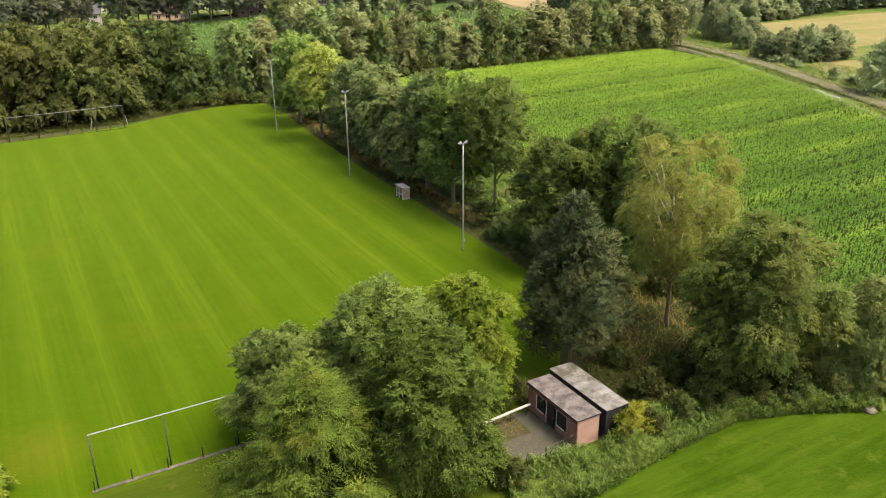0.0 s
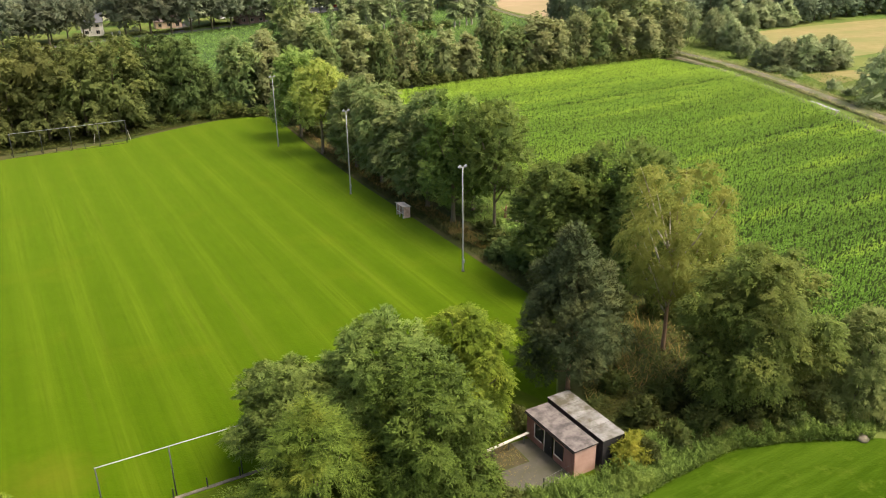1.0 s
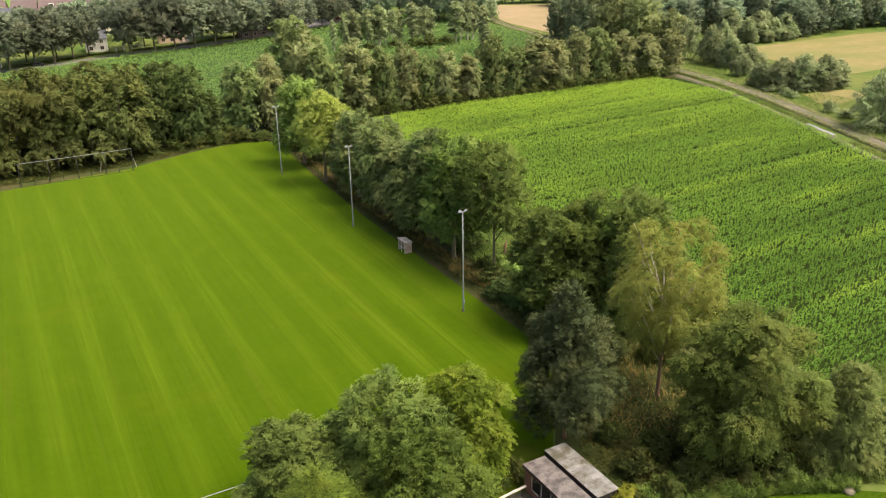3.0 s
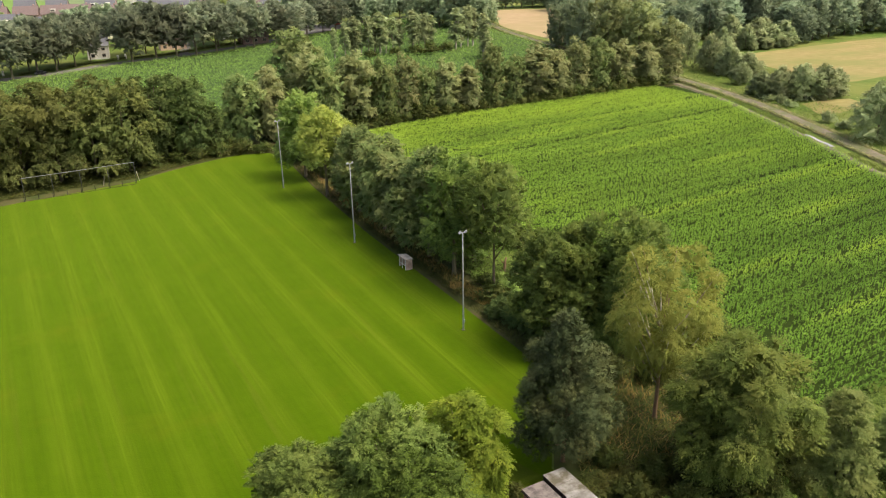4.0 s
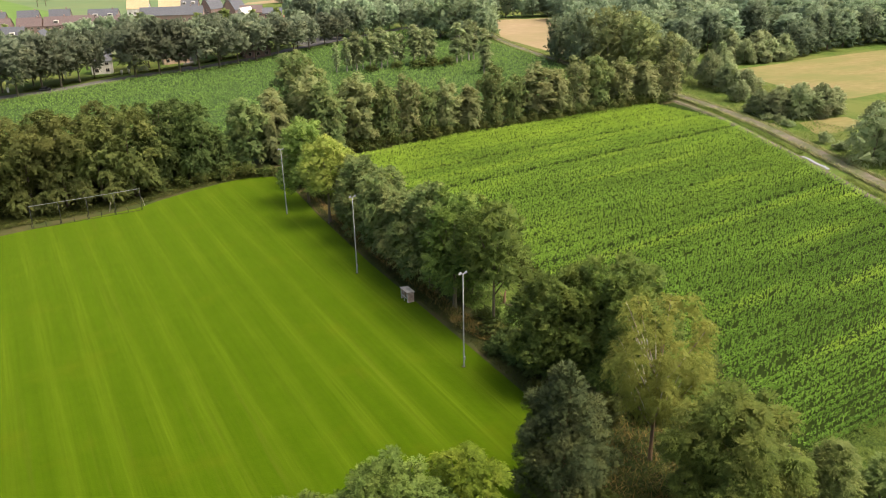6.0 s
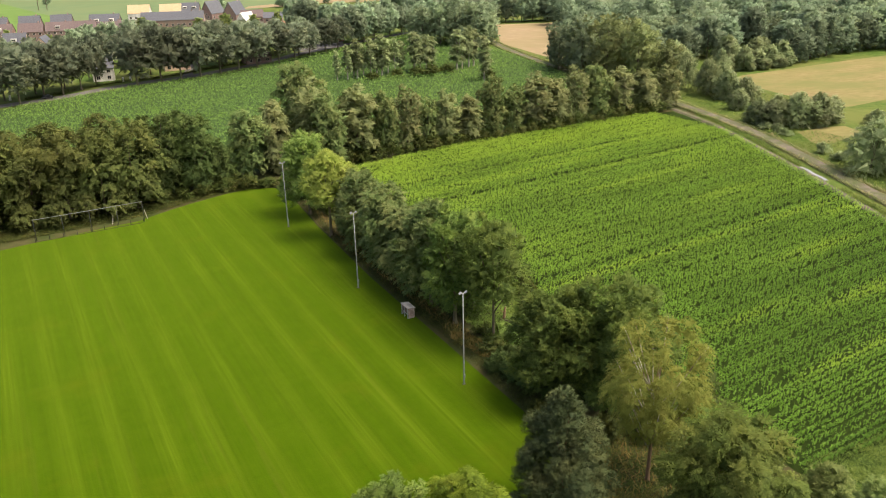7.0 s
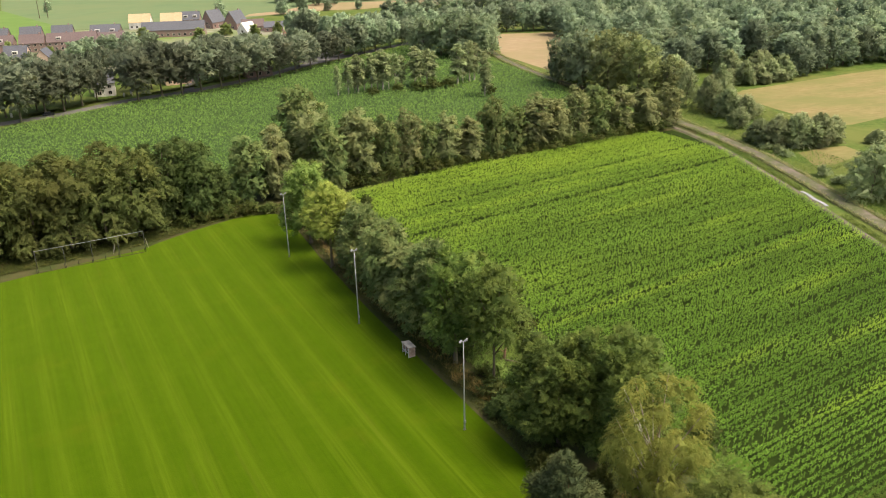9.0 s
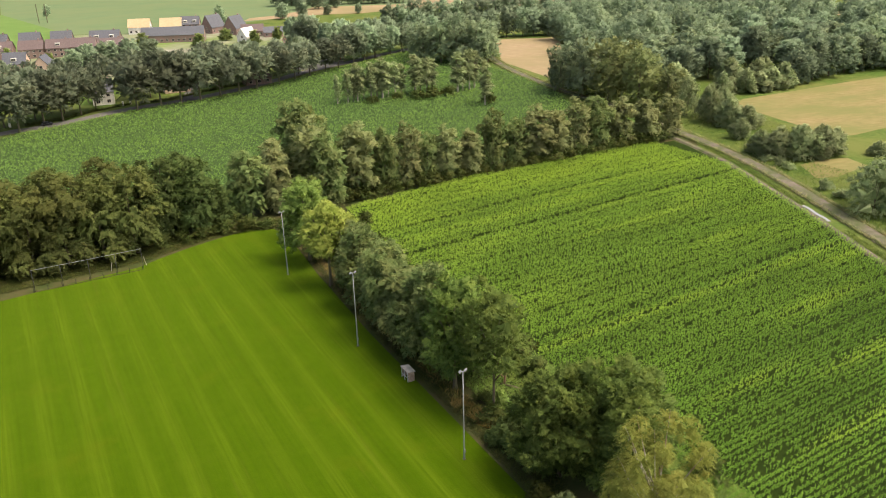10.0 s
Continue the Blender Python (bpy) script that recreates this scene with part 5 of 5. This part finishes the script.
# ---- growth past counting ----
rows_u, plants_v = np.arange(12, 140, 0.34), np.arange(-52, 112, 0.95)
uu, vv = np.meshgrid(rows_u, plants_v)
uu = (uu + rng.uniform(-0.16, 0.16, uu.shape)).ravel()
vv = (vv + rng.normal(0, 0.05, vv.shape)).ravel()
px = ORIGIN.x + ROW_U.x * uu + ROW_V.x * vv
py = ORIGIN.y + ROW_U.y * uu + ROW_V.y * vv
pts = np.column_stack([px, py])
ok = inside(pts, CROP)
lane = np.ones(len(vv), bool)
for v, left in ((19.2, 0.5), (66.4, 0.35), (81.5, 0.5), (-3.4, 0.72), (45.0, 0.75), (-24.0, 0.6), (-12.5, 0.7), (-36.0, 0.6)):
    lane &= (np.abs(vv - v) > 0.75) | (rng.uniform(size=len(vv)) < left)
row = np.round((vv + 52) / 0.95).astype(int)
lane &= rng.uniform(size=len(vv)) < np.where(row % 4 == 0, 0.6, 1.0)
pts = pts[ok & lane]


def crop(name, pts, per, high, length, slim, material, label):
    n = len(pts)
    idx = np.repeat(np.arange(n), per)
    m = len(idx)
    tall = high * rng.uniform(0.75, 1.15, n)
    a = rng.uniform(0, 2 * math.pi, m)
    base = np.column_stack([pts[idx], 0.1 + tall[idx] * np.sqrt(rng.uniform(0.1, 0.85, m))])
    axis = unit(np.column_stack([ROW_U.x * np.cos(a) + ROW_V.x * np.sin(a) * 0.24, ROW_U.y * np.cos(a) + ROW_V.y * np.sin(a) * 0.24, rng.uniform(0.1, 1.2, m)]))
    normal = unit(np.column_stack([-np.cos(a) * 0.6, -np.sin(a) * 0.6, np.ones(m)]))
    ln = length * rng.uniform(0.65, 1.25, m)
    ob = link(name, blades_mesh(name, leaves(base, axis, normal, ln, ln * slim, 0.16), material))
    return tagged(ob, label, "crop", kind="stuff")


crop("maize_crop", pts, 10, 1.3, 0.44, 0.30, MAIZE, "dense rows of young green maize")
back = scatter(BACKCROP, 1.2)
crop("back_crop", back, 4, 1.0, 0.52, 0.40, MAIZE_HAZE, "dense green crop behind the tree row")
tufts("nettle_bank", [(5.5, 47.6), (11.6, 48.8), (15.3, 51.7), (19.4, 54.6), (25.2, 58.2), (30.2, 59.3), (38, 59.6), (40, 63.5), (28, 63.2), (21, 61.5), (17.2, 58.6), (14.2, 55.4), (11.5, 54.2), (8.4, 52.8), (5.0, 52.8)], 400, 2.3, 0.36, 0.27, NETTLE, "tall bank of pale green nettles along the lawn", "nettles", 0.55)
tufts("nettle_bank", [(16.4, 57.5), (21, 61.5), (28, 63.2), (40, 63.5), (44, 70), (34, 73), (22, 68), (15, 66), (12.6, 65)], 50, 1.0, 0.45, 0.36, LEAF_SHRUB, "rough dark green undergrowth beneath the trees", "undergrowth", 1.0)
tufts("dry_grass", uv_poly([(5.6, 6), (5.6, 50), (8.5, 88), (9.5, 60), (8.0, 10)]), 16, 0.7, 0.7, 0.13, DRYGRASS, "dry straw-coloured grass under the trees", "grass", 0.5)
tufts("dry_grass", [(14, 66), (22, 68), (34, 73), (32, 82), (22, 88), (14, 82)], 9, 0.8, 0.8, 0.14, DRYGRASS, "dry reddish tall grass around the birch", "grass", 0.5)
tufts("nettle_bank", [(14, 66), (22, 68), (34, 73), (32, 82), (22, 88), (14, 82)], 26, 0.8, 0.5, 0.3, LEAF_SHRUB, "green undergrowth around the birch", "undergrowth", 0.9)
tufts("pitch_edge_grass", uv_poly([(3.4, -16), (8.4, -15), (8.4, 40), (7.6, 70), (9.0, 94), (7.6, 94), (5.6, 70), (4.5, 50), (4.2, 10)]), 26, 0.6, 0.5, 0.26, LEAF_SHRUB, "rough green grass along the pitch edge", "grass", 0.7)
tufts("dry_grass", [(1.5, 112.8), (6, 109.5), (12.5, 102.5), (11.5, 100), (5.5, 104.5), (1, 110)], 55, 0.6, 0.7, 0.14, DRYGRASS, "pale dry grass at the foot of a bare trunk", "grass", 0.5)
tufts("rough_grass", [(36, 61), (60, 60), (80, 76), (78, 96.5), (56, 84.6), (43, 78.5), (38, 70)], 36, 0.8, 0.6, 0.2, NETTLE, "rough pale green grass at the field corner", "grass", 0.8)
tufts("field_edge_growth", uv_poly([(9.5, -6), (14, -18), (24, -28), (27, -24), (24, 10), (23.5, 100), (26, 107), (16, 107), (14, 40), (10, 30)]), 34, 1.0, 0.6, 0.3, NETTLE, "weedy growth between trees and maize", "grass", 0.9)
# dark growth added to stand in for shade behind the goal fence
tufts("wood_edge_growth", uv_poly([(-110, 92.5), (-50, 95.5), (-26, 96.8), (-15, 100.5), (-6, 103), (6, 101.5), (10, 107), (-110, 107)]), 26, 0.8, 0.5, 0.3, LEAF_SHRUB, "dark low undergrowth standing in for shade beneath the tall tree row", "undergrowth", 0.9)
tufts("field_edge_growth", uv_poly([(22, -30), (27.6, -26), (25.0, 5), (24.5, 60), (20.5, 60)]), 90, 0.9, 0.6, 0.24, LEAF_FRESH, "bright green weeds along the maize", "grass", 0.8)
for a, b in ((1.6, 3.2), (-2.4, -1.6)):
    edge = [(x + a, y) for x, y in TRACK[:52:3]] + [(x + b, y) for x, y in TRACK[:52:3]][::-1]
    tufts("verge_reeds", edge, 28, 0.9, 0.8, 0.2, REEDS, "weedy green verge along the farm track", "grass", 0.6)
tufts("ditch_reeds", [(x - 2.3, y) for x, y in TRACK[:52:3]] + [(x - 3.0, y) for x, y in TRACK[:52:3]][::-1], 14, 0.7, 0.6, 0.24, LEAF_SHRUB, "dark green reeds along the ditch", "reeds", 0.6)
for y0, y1 in ((130, 183), (194.5, 262)):
    bank = [p for p in curve_line([(97.4, 126), (94.2, 160), (91.4, 190), (88.9, 212), (86.2, 234), (81, 257), (77.5, 267)]) if y0 < p[1] < y1]
    tufts("ditch_reeds", [(x - 0.8, y) for x, y in bank] + [(x + 1.1, y) for x, y in bank][::-1], 26, 0.8, 0.6, 0.22, NETTLE, "green reeds filling the ditch", "reeds", 0.6)
tufts("rough_meadow", [(100.5, 160), (98.6, 200), (93.5, 240), (86, 264), (82, 280), (92, 300), (108, 308), (116, 285), (122, 258), (103, 240), (116, 222), (150, 214), (150, 160)], 3.2, 0.8, 0.8, 0.26, NETTLE, "rough green meadow growth beside the farm track", "grass", 0.8)
tufts("garden_hedge", [(-128, 336), (-117, 343.5), (-110, 352), (-103, 363), (-92, 377), (-86, 387), (-79, 404), (-80.6, 405), (-88, 388), (-94, 378.5), (-105, 365), (-112, 354), (-118.5, 345.6), (-129, 338)], 34, 1.5, 0.6, 0.5, LEAF_SHRUB, "low dark clipped garden hedges along the road", "hedge", 1.0)
tufts("garden_hedge", [(-158, 300), (-148.5, 310.5), (-140.5, 325), (-131, 335.6), (-132, 337.2), (-142, 326.6), (-150, 312), (-159.5, 301.6)], 34, 1.5, 0.6, 0.5, LEAF_SHRUB, "low dark clipped hedges along the road verge", "hedge", 1.0)
tufts("dry_grass", [(7.5, 57.2), (6.2, 59.5), (3.7, 58.1), (3.2, 55.8), (5.2, 55.9)], 45, 0.25, 0.2, 0.16, DRYGRASS, "short brown dry grass on the planting bed", "grass", 0.6)
tufts("yard_weeds", [(5.0, 53.0), (8.2, 53.2), (9.5, 54.6), (7.6, 56.6), (5.4, 55.6)], 34, 0.15, 0.13, 0.22, DRYGRASS, "dry weeds growing through the yard", "weeds", 0.8)


# ---- houses, cars ----
def window(m, w, h, parent):
    win = part("window", boxed((-w / 2, -0.03, 0), (w / 2, 0.02, h), 0, m), GLASS, parent)
    bm = bmesh.new()
    for p, q in (((-w / 2 - 0.1, -0.08, -0.1), (w / 2 + 0.1, 0.0, 0.0)), ((-w / 2 - 0.1, -0.08, h), (w / 2 + 0.1, 0.0, h + 0.1)), ((-w / 2 - 0.1, -0.08, 0), (-w / 2, 0.0, h)), ((w / 2, -0.08, 0), (w / 2 + 0.1, 0.0, h)), ((-0.04, -0.06, 0), (0.04, 0.0, h))):
        box(bm, p, q, m)
    part("frame", bm, CREAMPAINT, win)


def house(x, y, turn, length, depth, eave, ridge, wall, roof, label, dormers=0, chimney=True, group="village houses"):
    """Ridge along local x; the front looks to minus y."""
    top = thing("house", pose(x, y, 0, 0, 0, turn), label, "house", group)
    a, b = length / 2, depth / 2
    bm = bmesh.new()
    lo = [bm.verts.new(p) for p in ((-a, -b, 0), (a, -b, 0), (a, b, 0), (-a, b, 0))]
    hi = [bm.verts.new(p) for p in ((-a, -b, eave), (a, -b, eave), (a, b, eave), (-a, b, eave))]
    pk = [bm.verts.new((-a, 0, ridge)), bm.verts.new((a, 0, ridge))]
    for f in ((lo[0], lo[1], hi[1], hi[0]), (lo[2], lo[3], hi[3], hi[2]), (lo[1], lo[2], hi[2], pk[1], hi[1]), (lo[3], lo[0], hi[0], pk[0], hi[3])):
        bm.faces.new(f)
    part("wall", bm, wall, top)
    slope = math.atan2(ridge - eave, b)
    run = math.hypot(ridge - eave, b) + 0.45
    for s in (-1, 1):
        m = Matrix.Translation((0, 0, ridge + 0.12)) @ Matrix.Rotation(-s * slope, 4, "X")
        part("roof", boxed((-a - 0.3, min(0, s * run), -0.1), (a + 0.3, max(0, s * run), 0.1), 0, m), roof, top)
    for k in range(max(2, int(length / 3.2))):
        cx = -a + (k + 0.5) * length / max(2, int(length / 3.2))
        window(pose(cx, -b, 0.9), 1.3, 1.3, top)
        if eave > 4.5:
            window(pose(cx, -b, 3.5), 1.2, 1.1, top)
    for s in (-1, 1):
        window(pose(s * a, 0, 3.4 if eave > 4 else 2.8, 0, 0, 90 * s), 1.3, 1.2, top)
        window(pose(s * a, -b * 0.4, 0.9, 0, 0, 90 * s), 1.2, 1.3, top)
    for k in range(dormers):
        cx = -a + (k + 0.5) * length / dormers
        z = eave + (ridge - eave) * 0.25
        d = part("dormer", boxed((cx - 1.3, -b * 0.85, z), (cx + 1.3, 0.0, z + 1.5)), WHITEPAINT, top, "white dormer")
        window(pose(cx, -b * 0.85, z + 0.3), 1.9, 0.9, d)
    if chimney:
        part("chimney", boxed((a * 0.6, -0.35, ridge - 0.8), (a * 0.6 + 0.7, 0.35, ridge + 1.0)), BRICK, top)
    return top


house(-144.0, 339.7, 21, 8.4, 8, 5.4, 9.6, WHITEWALL, SLATE, "whitewashed two-storey house with a dark roof by the road", chimney=True)
house(-120.5, 362.5, 25, 11, 8, 3.0, 7.5, BUFFBRICK, BROWNTILE, "red brick house half hidden behind road trees")
house(-88, 377, 32, 12, 8, 3.0, 7.5, BRICK, BROWNTILE, "brown-roofed brick house half hidden behind trees")
house(-221, 421, 10, 11, 9, 4.8, 10.0, BUFFBRICK, SLATE, "pale brick house with a dark roof and white dormer", dormers=1)
house(-206, 419, 100, 11, 8, 4.0, 8.5, BUFFBRICK, SLATE, "pale brick gable house with a dark roof")
house(-190, 430, 100, 9, 7, 3.5, 7.5, BUFFBRICK, BROWNTILE, "pale brick annex house with a brown roof")
for k, x in enumerate((-268, -252, -236, -222, -209)):
    house(x, 462 + k * 3.5, 14, 13, 9, 5.2, 9.5, BRICK, BROWNTILE, "brick terrace house with a brown tiled roof", dormers=k % 2, group="terrace houses")
for x, y in ((-262, 482), (-246, 489), (-229, 493)):
    house(x, y, 14, 11.5, 9, 5.8, 11.5, BRICK, SLATE, "brick house with a steep dark slate roof", group="terrace houses")
house(-206, 500, 10, 17, 10, 5.5, 10.5, BRICK, SLATE, "broad dark-roofed house with white dormers", dormers=2)
house(-197, 484, 10, 15, 9, 4.5, 8.0, BRICK, BROWNTILE, "low brick house with a dark brown roof", dormers=1)
house(-209, 566, 8, 14, 9, 4.5, 9.5, WHITEWALL, RAWWOOD, "unfinished house with bare yellow roof timber", chimney=False, group="houses under construction")
house(-188, 568, 8, 14, 9, 4.5, 9.5, WHITEWALL, RAWWOOD, "unfinished house with bare yellow roof timber", chimney=False, group="houses under construction")
house(-172, 522, 8, 38, 9, 4.5, 9.0, BRICK, SLATE, "long brick row of houses under one dark roof", dormers=0)
house(-176, 572, 8, 12, 9, 5.0, 9.8, BRICK, SLATE, "dark-roofed brick house with white dormers", dormers=2)
house(-158, 562, 60, 12, 10, 4.0, 11.5, BRICK, SLATE, "steep dark-roofed detached house")
house(-141, 554, 70, 13, 10, 4.0, 11.5, BRICK, SLATE, "brick gable house with a steep dark roof")
house(-124, 514, 60, 9, 8, 3.6, 8.5, WHITEWALL, WHITEPAINT, "small white gabled house", chimney=False)
house(-127, 543, 10, 14, 9, 3.2, 7.0, BRICK, BROWNTILE, "low brick barn with a brown roof", chimney=False)
house(-112, 536, 10, 12, 8, 3.0, 6.0, BRICK, SLATE, "low dark shed beside the houses", chimney=False)
house(-93, 494, 30, 8, 6, 3.0, 5.5, BUFFBRICK, surface("orange_tiles", (0.34, 0.17, 0.10), (0.40, 0.21, 0.13), 1.0, bump=0.1), "small cottage with an orange tiled roof", chimney=False)


def car(x, y, turn, paint, label):
    top = thing("car", pose(x, y, 0.1, 0, 0, turn), label, "car", "parked cars")
    bm = bmesh.new()
    box(bm, (-2.1, -0.87, 0.3), (2.1, 0.87, 0.85), None, 0.16)
    part("body", bm, paint, top)
    bm = bmesh.new()
    box(bm, (-1.6, -0.75, 0.8), (1.0, 0.75, 1.42), None, 0.2)
    part("cabin", bm, GLASS, top)
    part("roof", boxed((-1.3, -0.66, 1.38), (0.65, 0.66, 1.46), 0.03), paint, top)
    for sx in (-1.3, 1.3):
        for sy in (-0.85, 0.85):
            bm = bmesh.new()
            tube(bm, [(sx, sy - 0.1, 0.32), (sx, sy + 0.1, 0.32)], [0.32, 0.32], 12)
            part("wheel", bm, RUBBER, top)


car(-150.6, 301.6, 44, CARBLACK, "black car parked on the village road")
car(-104, 389, 30, CARWHITE, "white car parked beside a house")
car(-99, 392, 30, CARGREY, "silver car parked beside a house")
car(-69.5, 431.5, 40, CARGREY, "silver car parked under the trees")
car(-62.2, 436.6, 40, CARWHITE, "white car parked under the trees")
car(-56.8, 438.4, 50, CARRED, "red car beside the village road")
for x, y in ((-314, 640), (-309, 643)):
    pole = thing("utility_pole", pose(x, y, 0), "thin dark wooden pole in the far pasture", "pole", "utility poles")
    bm = bmesh.new()
    tube(bm, [(0, 0, 0), (0, 0, 14)], [0.3, 0.25], 8)
    part("shaft", bm, BARK, pole)
for x, y in ((-133.7, 333.4), (-131.8, 336.5), (-163.9, 300.0)):
    post = thing("roadside_post", pose(x, y, 0), "short white post beside the village road", "post", "roadside posts")
    part("post", boxed((-0.35, -0.3, 0), (0.35, 0.3, 1.9), 0.08), WHITEPAINT, post)

dead = thing("dead_trunk", pose(9.6, 115.8, 0, 6, 4, 20), "broken reddish tree trunk beneath the row of trees", "tree trunk")
bm = bmesh.new()
tube(bm, [(0, 0, 0), (0.05, 0, 0.8), (0.02, 0.06, 1.7), (0.1, 0.1, 2.6)], [0.3, 0.24, 0.2, 0.1], 9)
part("trunk", bm, REDBARK, dead, smooth=True)
bm = bmesh.new()
tube(bm, [(0.02, 0.04, 1.5), (-0.5, 0.1, 1.9), (-0.8, 0.1, 2.4)], [0.09, 0.06, 0.02], 6)
part("limb", bm, REDBARK, dead, smooth=True)
log = thing("fallen_log", pose(11.2, 114.6, 0.24, 0, 0, -32), "dark fallen log lying in the undergrowth", "log")
bm = bmesh.new()
tube(bm, [(-2.4, 0, 0), (-0.8, 0.1, 0.02), (1.0, 0.05, 0), (2.4, -0.1, 0.0)], [0.2, 0.26, 0.24, 0.16], 9)
part("trunk", bm, BARK, log, smooth=True)
